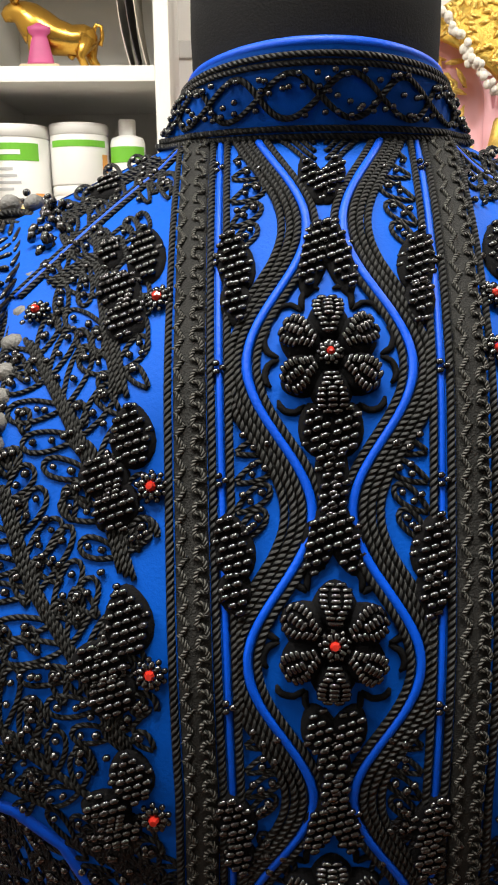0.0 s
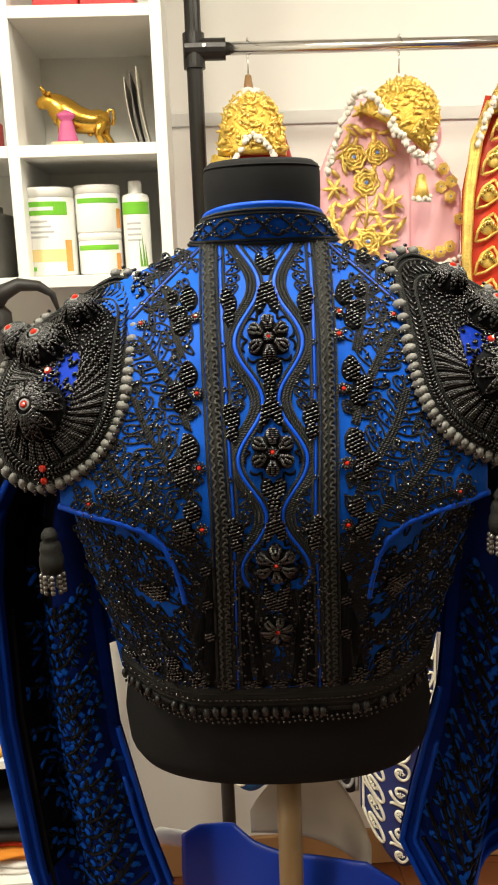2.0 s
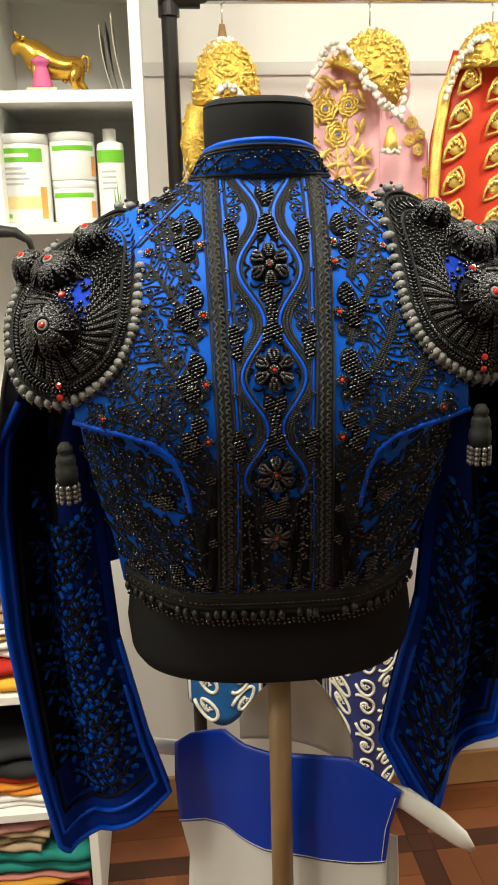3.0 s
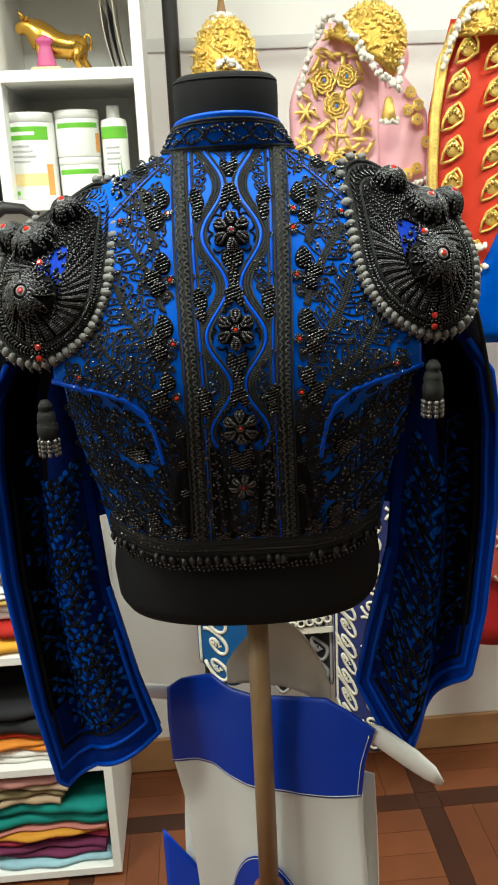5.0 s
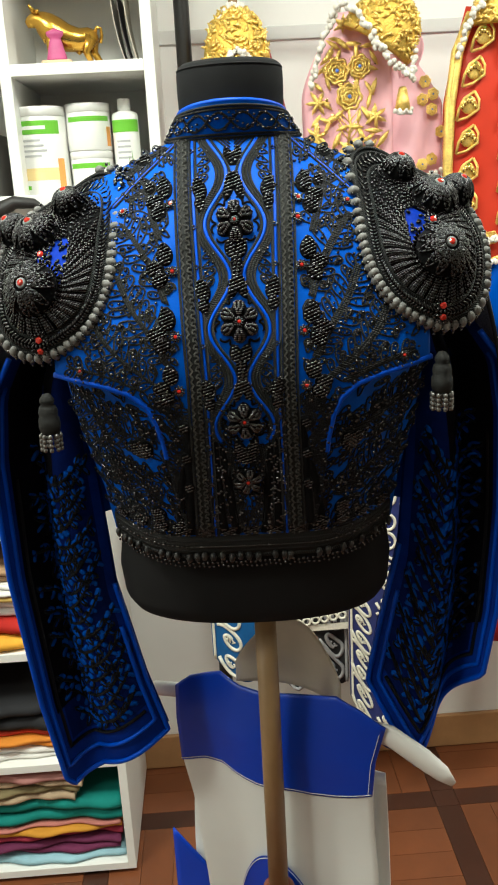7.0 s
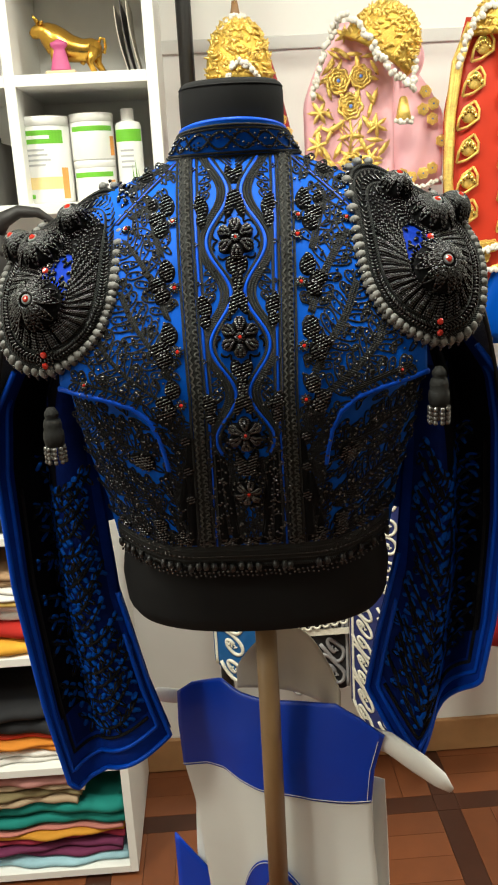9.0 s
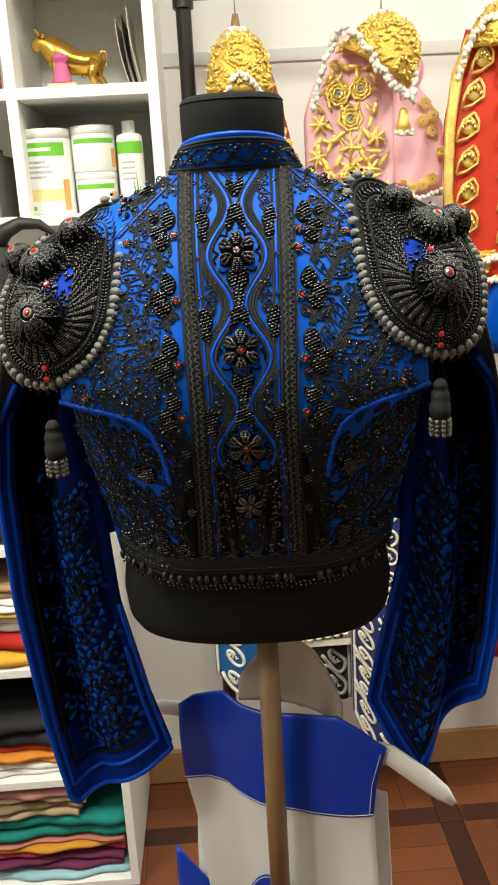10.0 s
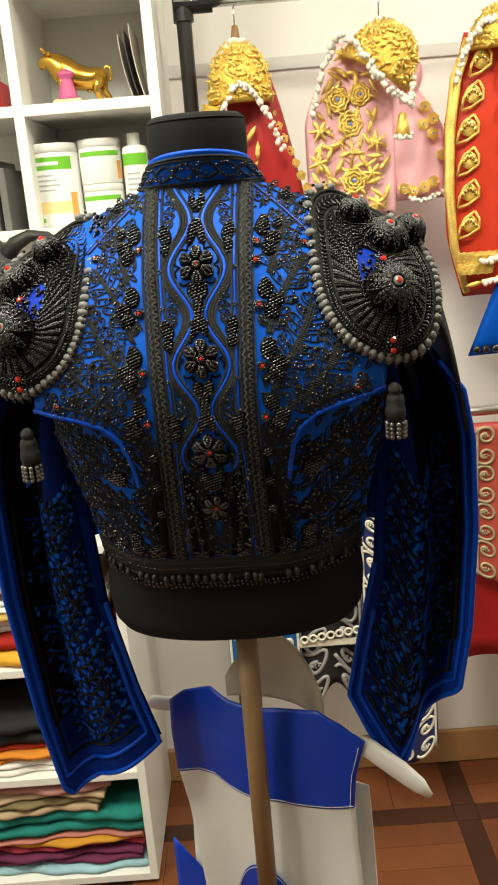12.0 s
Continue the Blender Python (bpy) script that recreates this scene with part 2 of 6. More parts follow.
CORD = cord_material("black_twisted_cord", (0.003, 0.003, 0.003), (0.027, 0.028, 0.027))
GIMP = cord_material("grey_gimp_cord", (0.03, 0.03, 0.028), (0.12, 0.118, 0.105), 0.0012)
# CORD again, its colour darkened for the shaded lower back and sleeves
DARKCORD = cord_material("shaded_black_cord", (0.002, 0.002, 0.003), (0.007, 0.0075, 0.010))
PIPING = mat("blue_piping", (0.001, 0.065, 0.55), 0.45, vary=0.15, scale=80, bump=0.15, bump_scale=900, spec=0.2)


class Mesher:
    """Gathers cords and beads as plain lists; one mesh comes out."""

    def __init__(self):
        self.v, self.f, self.uv = [], [], []

    def cord(self, pts, r, seg=6, flat=0.8, normal=None, taper=False):
        pts = [Vector(p) for p in pts]
        n = len(pts)
        if n < 2:
            return
        length, base = 0.0, len(self.v)
        lens = []
        for i, p in enumerate(pts):
            if i:
                length += (p - pts[i - 1]).length
            lens.append(length)
            t = (pts[min(i + 1, n - 1)] - pts[max(i - 1, 0)]).normalized()
            up = Vector(normal(p)) if normal else Vector((0, -1, 0.2))
            sd = t.cross(up)
            if sd.length < 1e-5:
                sd = t.orthogonal()
            sd.normalize()
            w = sd.cross(t)
            rr = float(r) * (0.45 if taper and i in (0, n - 1) else 1)
            for k in range(seg):
                a = 2 * math.pi * k / seg
                self.v.append(p + rr * (math.cos(a) * sd + flat * math.sin(a) * w))
        for i in range(n - 1):
            for k in range(seg):
                k2 = (k + 1) % seg
                self.f.append((base + i * seg + k, base + i * seg + k2, base + (i + 1) * seg + k2, base + (i + 1) * seg + k))
                self.uv.append(((k / seg, lens[i]), ((k + 1) / seg, lens[i]), ((k + 1) / seg, lens[i + 1]), (k / seg, lens[i + 1])))
        for ring, order in ((0, -1), (n - 1, 1)):
            self.f.append(tuple(base + ring * seg + k for k in range(seg))[::order])
            self.uv.append(((0, 0),) * seg)

    def bead(self, p, r, axis=(1, 0, 0), stretch=1.0, lon=6):
        """A little faceted bead, its hole along axis."""
        r, stretch = float(r), float(stretch)
        ax = Vector([float(c) for c in axis]).normalized()
        s = ax.orthogonal().normalized()
        w = ax.cross(s)
        base = len(self.v)
        p = Vector([float(c) for c in p])
        rings = ((-1.0, 0.45), (-0.55, 0.95), (0.55, 0.95), (1.0, 0.45))
        for h, q in rings:
            for k in range(lon):
                a = 2 * math.pi * k / lon
                self.v.append(p + r * (h * stretch * ax + q * (math.cos(a) * s + math.sin(a) * w)))
        for i in range(3):
            for k in range(lon):
                k2 = (k + 1) % lon
                self.f.append((base + i * lon + k, base + i * lon + k2, base + (i + 1) * lon + k2, base + (i + 1) * lon + k))
        self.f.append(tuple(base + k for k in range(lon))[::-1])
        self.f.append(tuple(base + 3 * lon + k for k in range(lon)))

    def out(self, name, material, parent, label="", smooth=True, m=None, kind=""):
        me = bpy.data.meshes.new(name)
        me.from_pydata([tuple(v) for v in self.v], [], self.f)
        if self.uv and len(self.uv) == len(self.f):
            layer = me.uv_layers.new(name="UVMap")
            flat = [c for face in self.uv for uv in face for c in uv]
            layer.data.foreach_set("uv", flat)
        me.materials.append(material)
        if smooth:
            smooth_of(me)
        ob = new(name, me)
        ob.parent = parent
        if m is not None:
            ob.matrix_basis = m
        if label:
            ob["label"] = label
        if kind:
            ob["kind"] = kind
        return ob


BZ = np.linspace(1.05, 1.70, 261)
BY = np.interp(BZ, [1.05, 1.20, 1.25, 1.30, 1.35, 1.40, 1.44, 1.48, 1.52, 1.563, 1.60, 1.625, 1.645, 1.66, 1.70],
               [-0.080, -0.092, -0.102, -0.114, -0.126, -0.137, -0.139, -0.134, -0.120, -0.104, -0.076, -0.052, -0.026, 0.0, 0.06])
BY = np.convolve(np.pad(BY, 6, mode="edge"), np.ones(13) / 13, "valid")


def back_y(z):
    """Depth of the middle of the back, behind the axis, by height."""
    return float(np.interp(z, BZ, BY))


def top_z(x):
    a = abs(x)
    return 1.655 - 0.018 * min(1.0, a / 0.06) ** 2 - 0.42 * max(0.0, a - 0.05)


def yoke_y(x, z):
    """The stiff upper back, as a sheet behind the axis."""
    zz = z + (1.66 - top_z(x)) * max(0.0, min(1.0, (z - 1.45) / 0.17))
    return back_y(zz) + 0.55 * x * x + 6.0 * max(0.0, abs(x) - 0.13) ** 2


def body_y(x, z):
    half = float(np.interp(z, [1.235, 1.30, 1.36, 1.42, 1.5], [0.145, 0.152, 0.165, 0.173, 0.18]))
    xs = x * 0.15 / half
    return back_y(z) + 0.55 * xs * xs + 9.0 * max(0.0, abs(xs) - 0.055) ** 2


EDGE_X = [0, 0.060, 0.066, 0.070, 0.0725, 0.077, 0.0845, 0.0995, 0.121, 0.160, 0.21]
EDGE_Z = [1.285, 1.285, 1.32, 1.349, 1.372, 1.394, 1.410, 1.422, 1.4295, 1.4385, 1.444]


def edge_z(x):
    return float(np.interp(abs(x), EDGE_X, EDGE_Z))


def skin_y(x, z):
    return yoke_y(x, z) - 0.0045 if z >= edge_z(x) else body_y(x, z)


def normal_at(x, z, f=None):
    f = f or skin_y
    e = 0.002
    dx = (f(x + e, z) - f(x - e, z)) / (2 * e)
    dz = (f(x, z + e) - f(x, z - e)) / (2 * e)
    return Vector((dx, -1, dz)).normalized()


def on(x, z, h=0.0, f=None):
    """A point of the jacket's outer side, h metres proud of it."""
    f = f or skin_y
    x, z = float(x), float(z)
    return Vector((x, f(x, z), z)) + float(h) * normal_at(x, z, f)


def skin_normal(p):
    return normal_at(p.x, p.z)


mq = tagged(empty("mannequin", BASE), "black cloth-covered tailor's torso on a wooden pole", "mannequin")
TZ = [1.171, 1.176, 1.188, 1.22, 1.3, 1.45, 1.56, 1.6, 1.632]
TX = [0.120, 0.134, 0.142, 0.145, 0.134, 0.140, 0.115, 0.065, 0.04]
TY = [0.074, 0.084, 0.090, 0.089, 0.085, 0.088, 0.062, 0.045, 0.04]


def torso(u, v):
    z = 1.171 + 0.461 * v ** 1.5
    a = 2 * math.pi * u
    c, d = math.cos(a), math.sin(a)
    return Vector((float(np.interp(z, TZ, TX)) * math.copysign(abs(c) ** 0.85, c), float(np.interp(z, TZ, TY)) * math.copysign(abs(d) ** 0.85, d), z))


bm = grid(torso, 72, 40)
bmesh.ops.remove_doubles(bm, verts=bm.verts, dist=1e-5)
bmesh.ops.holes_fill(bm, edges=[e for e in bm.edges if e.is_boundary])
part("torso", bm, BLACKCLOTH, mq, smooth=True)
part("neck", lathe([(0.043, 1.60), (0.046, 1.63), (0.0490, 1.652), (0.0497, 1.675), (0.0495, 1.690), (0.0480, 1.696), (0.044, 1.699), (0.0, 1.7035)], 48, m=Matrix.Translation((0, 0, 0.0075)), squash=0.90), BLACKCLOTH, mq, smooth=True)
part("neck_seam", tube([(0.0487 * math.cos(a), 0.0438 * math.sin(a), 1.7010) for a in np.linspace(0, 2 * math.pi, 49)[:-1]], 0.0009, 6, closed=True), BLACKCLOTH, mq, smooth=True)
STAND = Matrix.Translation((0.0075, -0.030, 0))
part("pole", lathe([(0, 0.79), (0.0117, 0.79), (0.0117, 1.180), (0, 1.180)], 24, m=STAND), POLE, mq, "varnished wooden pole", smooth=True)
HUB = mat("red_brown_turned_wood", (0.22, 0.055, 0.02), 0.3, vary=0.25, scale=30, bump=0.04, coat=0.4)
part("hub", lathe([(0, 0.30), (0.022, 0.30), (0.030, 0.34), (0.026, 0.42), (0.020, 0.55), (0.021, 0.70), (0.0245, 0.765), (0.0245, 0.782), (0.022, 0.788), (0.019, 0.790), (0.0185, 0.797), (0.0118, 0.799)], 32, m=STAND), HUB, mq, "glossy red-brown turned wooden base", smooth=True)
for k in range(3):
    a = math.radians(90 + 120 * k)
    ca, sa = math.cos(a), math.sin(a)
    part("leg", tube([STAND @ Vector((q * ca, q * sa, w)) for q, w in ((0.02, 0.34), (0.10, 0.30), (0.18, 0.16), (0.24, 0.015))], [0.016, 0.017, 0.016, 0.014], 12, up=(0, 0, 1)), HUB, mq, smooth=True)

# -- the jacket --
jk = tagged(empty("matador_jacket", JACKET), "royal blue satin matador jacket with black beaded embroidery", "jacket")


def body_sheet(u, v):
    z = 1.2485 + 0.2015 * v
    half = float(np.interp(z, [1.235, 1.30, 1.36, 1.42, 1.5], [0.145, 0.152, 0.165, 0.173, 0.18]))
    x = (2 * u - 1) * half
    return Vector((x, body_y(x, z), z))


def yoke_sheet(u, v):
    x = (2 * u - 1) * 0.164
    z0, z1 = edge_z(x), top_z(x)
    z = z0 + (z1 - z0) * v
    return Vector((x, yoke_y(x, z) - 0.0045, z))


def front_sheet(u, v):
    x = (2 * u - 1) * 0.17
    z0, z1 = 1.2485, top_z(x)
    z = z0 + (z1 - z0) * v
    return Vector((x, 0.105 * math.sqrt(max(0.0, 1 - v ** 3)) - 2.2 * x * x * (1 - v ** 3), z))


part("lower_back", grid(body_sheet, 60, 40, thick=(0, 0.003, 0)), BLUE, jk, smooth=True)
part("yoke", grid(yoke_sheet, 120, 70, thick=(0, 0.004, 0)), BLUE, jk, smooth=True)
part("front", grid(front_sheet, 40, 40, thick=(0, -0.003, 0)), BLUE, jk, smooth=True)


def collar_pt(a, k, h=0.0):
    """Standing collar: a turns round the neck, k goes from base to rim."""
    rx, ry = 0.0650 - 0.0130 * k ** 0.8 + h, 0.0500 + 0.0010 * k + h
    s = -math.cos(a)
    back = max(0.0, -s)
    z0 = 1.6335 - 0.0025 * back
    x, y = rx * math.sin(a), ry * s
    if s < 0:
        base = skin_y(0.065 * math.sin(a), z0) - 0.0008 - h
        low = max(0.0, 1 - k) ** 1.5
        y = min(0.0, base) * low + y * (1 - low)
    return Vector((x, y, z0 + (0.0200 + 0.0105 * back) * k - 0.006 * max(0.0, s)))


cm = bmesh.new()
grid(lambda u, v: collar_pt((u - 0.5) * 2 * math.pi * 0.86, v, 0.0), 90, 8, cm)
grid(lambda u, v: collar_pt((0.5 - u) * 2 * math.pi * 0.86, v, -0.004), 90, 8, cm)
collar = part("collar", cm, BLUE, jk, smooth=True)
rim = Mesher()
rim.cord([collar_pt((u - 0.5) * 2 * math.pi * 0.86, 1.03, -0.002) for u in np.linspace(0, 1, 90)], 0.0024, 8, 1.0, normal=lambda p: (0, 0, 1))
rim.out("collar_piping", PIPING, collar)
cb = Mesher()
for k0, wave, ph in ((0.03, 0, 0), (0.12, 0, 0), (0.90, 0, 0), (0.81, 0, 0), (0.47, 0.24, 0), (0.47, 0.24, math.pi)):
    cc = Mesher()
    cc.cord([collar_pt((u - 0.5) * 2 * math.pi * 0.86, k0 + wave * math.sin(u * 44 + ph), 0.0008) for u in np.linspace(0, 1, 260)], 0.0012, 6, 0.7, normal=lambda p: (p.x, p.y, 0.01))
    cc.out("collar_cord", CORD, collar)
for u in np.linspace(0.02, 0.98, 72):
    for kk in (0.47 + 0.1 * math.sin(u * 31), 0.28, 0.68):
        if random.random() < 0.75:
            cb.bead(collar_pt((u - 0.5) * 2 * math.pi * 0.86 + random.uniform(-0.03, 0.03), kk + random.uniform(-0.05, 0.05), 0.0016), 0.0012, (1, 0, 0.1))
cb.out("collar_beading", BEAD, collar, kind="stuff")

# piping along the lower edge of the yoke
for sgn in (-1, 1):
    mm = Mesher()
    xs = [0.0712 + 0.094 * t ** 1.6 for t in np.linspace(0, 1, 60)]
    mm.cord([Vector((sgn * x, yoke_y(x, edge_z(x)) - 0.003, edge_z(x) - 0.001)) for x in xs], 0.0028, 10, 1.0, normal=lambda p: (0, -1, 0))
    mm.out("armhole_piping", PIPING, jk)


def band_x(z):
    return 0.0400 + 0.030 * max(0.0, z - 1.43) + 0.02 * max(0.0, 1.43 - z)


def vine_x(z):
    return 0.0158 - 0.0098 * math.cos(2 * math.pi * (z - 1.5995) / 0.0845)


def stroke(mm, pts, r=0.0013, step=0.0016, h=None, f=None, flat=0.85, taper=False):
    """A cord laid on the jacket along a smooth curve of (x, z)."""
    ps = spline(pts, max(8, 8 * len(pts)))
    out, last = [], None
    for p in ps:
        if last is None or np.hypot(*(p - last)) > step:
            out.append(on(p[0], p[1], r * 0.5 if h is None else h, f))
            last = p
    g = f or skin_y
    mm.cord(out, r, 6, flat, normal=lambda q: normal_at(q.x, q.z, g), taper=taper)


def loop_leaf(mm, bb, x, z, ang, length, width, f=None, beads=2):
    """A long loop of cord that starts at (x, z), with beads inside."""
    c, s = math.cos(ang), math.sin(ang)
    pts = []
    for t in np.linspace(0, 1, 9):
        q = math.pi * (0.06 + 1.88 * t)
        lx = length * (0.5 - 0.5 * math.cos(q))
        ly = width * math.sin(q) * (0.35 + 0.65 * lx / length)
        pts.append((x + lx * c - ly * s, z + lx * s + ly * c))
    stroke(mm, pts, 0.00090, 0.0014, f=f)
    for k in range(beads):
        d = length * (0.78 - 0.34 * k)
        bb.bead(on(x + d * c, z + d * s, 0.0012, f), random.uniform(0.0011, 0.0015), (random.uniform(-1, 1), random.uniform(-1, 1), 0.3))


def fern(mm, bb, stem, n, length, width, f=None, sides=(1, -1), spread=62):
    ps = spline(stem, 40)
    stroke(mm, stem, 0.0012, f=f)
    stroke(mm, [(p[0] + 0.0022, p[1] - 0.001) for p in stem], 0.0010, f=f)
    stroke(mm, [(p[0] - 0.0022, p[1] + 0.001) for p in stem], 0.0010, f=f)
    total = len(ps) - 1
    for k in range(n):
        i = int(total * (k + 0.6) / n)
        p, q = ps[max(0, i - 1)], ps[min(total, i + 1)]
        a = math.atan2(q[1] - p[1], q[0] - p[0])
        grow = length * (0.75 + 0.5 * math.sin(math.pi * (k + 0.7) / (n + 0.4))) * random.uniform(0.9, 1.1)
        for sd in sides:
            loop_leaf(mm, bb, ps[i][0], ps[i][1], a + sd * math.radians(spread * random.uniform(0.85, 1.12)), grow, width * random.uniform(0.85, 1.1), f)


def bead_patch(bb, inside, x0, x1, z0, z1, ang, pitch=0.0030, row=0.0026, h=0.0028, f=None, r=0.00108, stretch=1.4):
    """Slanting rows of beads over the part of the box that inside() keeps, raised as a cushion."""
    c, s = math.cos(ang), math.sin(ang)
    cx, cz, R = (x0 + x1) / 2, (z0 + z1) / 2, max(x1 - x0, z1 - z0)
    for i in range(-int(R / row), int(R / row) + 1):
        for j in range(-int(R / pitch), int(R / pitch) + 1):
            a, b = j * pitch + (i % 2) * pitch * 0.5, i * row
            x, z = cx + a * c - b * s, cz + a * s + b * c
            d = inside(x, z)
            if d > 0:
                bb.bead(on(x, z, h * min(1.0, 0.3 + 1.4 * d) + random.uniform(-0.0002, 0.0002), f), r * random.uniform(0.9, 1.08), (c, 0, s), stretch)


def lobe_half(u):
    """Half width of a rounded lobe by the share of its length."""
    return 0.52 * max(0.0, math.sin(math.pi * min(1.0, max(0.0, u)) ** 0.85)) ** 0.6 + 0.02


def lobe_fn(x, z, ang, length, width):
    """1 in the middle of a drop-shaped lobe, 0 at its rim; (x, z) is its narrow end."""
    c, s = math.cos(ang), math.sin(ang)

    def inside(px, pz):
        u = ((px - x) * c + (pz - z) * s) / length
        w = (-(px - x) * s + (pz - z) * c) / width
        if u < 0 or u > 1:
            return -1
        half = lobe_half(u)
        return 1 - (w / max(half, 1e-3)) ** 2 if abs(w) < half else -1
    return inside


def felt_pad(x, z, ang, length, width, f=None, h=0.0022, seg=18, grow=0.0008):
    """The dark padded ground under a lobe of beads."""
    out = bmesh.new()
    c, s = math.cos(ang), math.sin(ang)
    rings = []
    for rr, hh in ((1.0, 0.0002), (0.93, 0.0016), (0.6, h)):
        ring = []
        for k in range(seg):
            q = 2 * math.pi * k / seg
            u = 0.5 - 0.5 * math.cos(q)
            w = lobe_half(u) * math.copysign(1, math.sin(q)) * min(1, abs(math.sin(q)) * 3)
            lx = (length + 2 * grow) * ((u - 0.5) * rr + 0.5) - grow
            ly = (width + 2 * grow) * w * rr
            ring.append(out.verts.new(on(x + lx * c - ly * s, z + lx * s + ly * c, hh, f)))
        rings.append(ring)
    for a, b in zip(rings, rings[1:]):
        for k in range(seg):
            out.faces.new((a[k], a[(k + 1) % seg], b[(k + 1) % seg], b[k]))
    out.faces.new(rings[-1])
    bmesh.ops.recalc_face_normals(out, faces=out.faces)
    return out


def lobe(parent, x, z, ang, length, width, f=None, beadrows=0.35, name="bead_lobe"):
    """A drop-shaped cushion of beads on felt."""
    pad = part(name, felt_pad(x, z, ang, length, width, f), FELT, parent, smooth=True)
    bb = Mesher()
    c, s = math.cos(ang), math.sin(ang)
    x0, x1 = min(x, x + length * c) - width / 2, max(x, x + length * c) + width / 2
    z0, z1 = min(z, z + length * s) - width / 2, max(z, z + length * s) + width / 2
    bead_patch(bb, lobe_fn(x, z, ang, length, width), x0, x1, z0, z1, beadrows, f=f, h=0.003)
    if bb.v:
        bb.out("beading", BEAD, pad, kind="stuff")
    return pad


def gem(parent, x, z, r=0.0024, f=None, ring=True, h=0.003):
    """A red cut stone in a ring of beads."""
    n = normal_at(x, z, f or skin_y)
    m = Matrix.Translation(on(x, z, h, f)) @ n.to_track_quat("Z", "Y").to_matrix().to_4x4()
    g = part("red_stone", lathe([(r * 1.02, -0.001), (r, 0.0002), (r * 0.62, 0.0014), (0, 0.0015)], 8), RED, parent, "red faceted stone", m=m)
    if ring:
        bb = Mesher()
        for k in range(9):
            a = 2 * math.pi * k / 9
            bb.bead(m @ Vector((1.75 * r * math.cos(a), 1.75 * r * math.sin(a), -0.0006)), 0.0011, m.to_3x3() @ Vector((math.cos(a), math.sin(a), 0)), 1.2)
            bb.bead(m @ Vector((2.6 * r * math.cos(a + 0.3), 2.6 * r * math.sin(a + 0.3), -0.0016)), 0.0010, m.to_3x3() @ Vector((math.cos(a), math.sin(a), 0)), 1.0)
        bb.out("stone_beading", BEAD, parent, kind="stuff")
    return g


def bead_flower(x, z, r, petals=6, turn=0.5, stone=True):
    """A padded flower whose petals are ribbed with rows of long beads."""
    fl = part("bead_flower", felt_pad(x - r * 0.3, z, 0, r * 0.6, r * 0.55), FELT, jk, "black beaded flower")
    for k in range(petals):
        a = turn + 2 * math.pi * k / petals
        ln, wd = r * 0.76, r * 0.66
        sx, sz = x + r * 0.24 * math.cos(a), z + r * 0.24 * math.sin(a)
        pt = part("petal", felt_pad(sx, sz, a, ln, wd, h=0.0045), FELT, fl, smooth=True)
        mm = Mesher()
        for q in np.linspace(0.16, 0.95, 8):
            half = 0.72 * q ** 0.75 * math.sqrt(max(0.02, 1 - q ** 4)) * wd
            nb = max(2, int(2 * half / 0.0030))
            for j in range(nb):
                w = (j + 0.5) / nb * 2 - 1
                px, pz = sx + ln * q * math.cos(a) - half * w * math.sin(a), sz + ln * q * math.sin(a) + half * w * math.cos(a)
                hh = 0.0025 + 0.0040 * math.sqrt(max(0, 1 - w * w)) * math.sin(math.pi * min(1, q * 0.8 + 0.15))
                mm.bead(on(px, pz, hh), 0.00095, (-math.sin(a), 0.35 * w, math.cos(a)), 1.65)
        mm.out("petal_beading", BEAD, pt, kind="stuff")
    # little felt scrolls round the petals
    sc = Mesher()
    for k in range(petals):
        a = turn + 2 * math.pi * (k + 0.5) / petals
        for sd in (-1, 1):
            stroke(sc, [(x + r * q * math.cos(a + sd * w), z + r * q * math.sin(a + sd * w)) for q, w in ((0.95, 0.02), (1.16, 0.10), (1.28, 0.28), (1.22, 0.42))], 0.0011, taper=True)
    sc.out("felt_scrollwork", FELT, fl)
    if stone:
        gem(fl, x, z, 0.0016, h=0.006)
    else:
        gem(fl, x, z, 0.0013, h=0.006)
    return fl


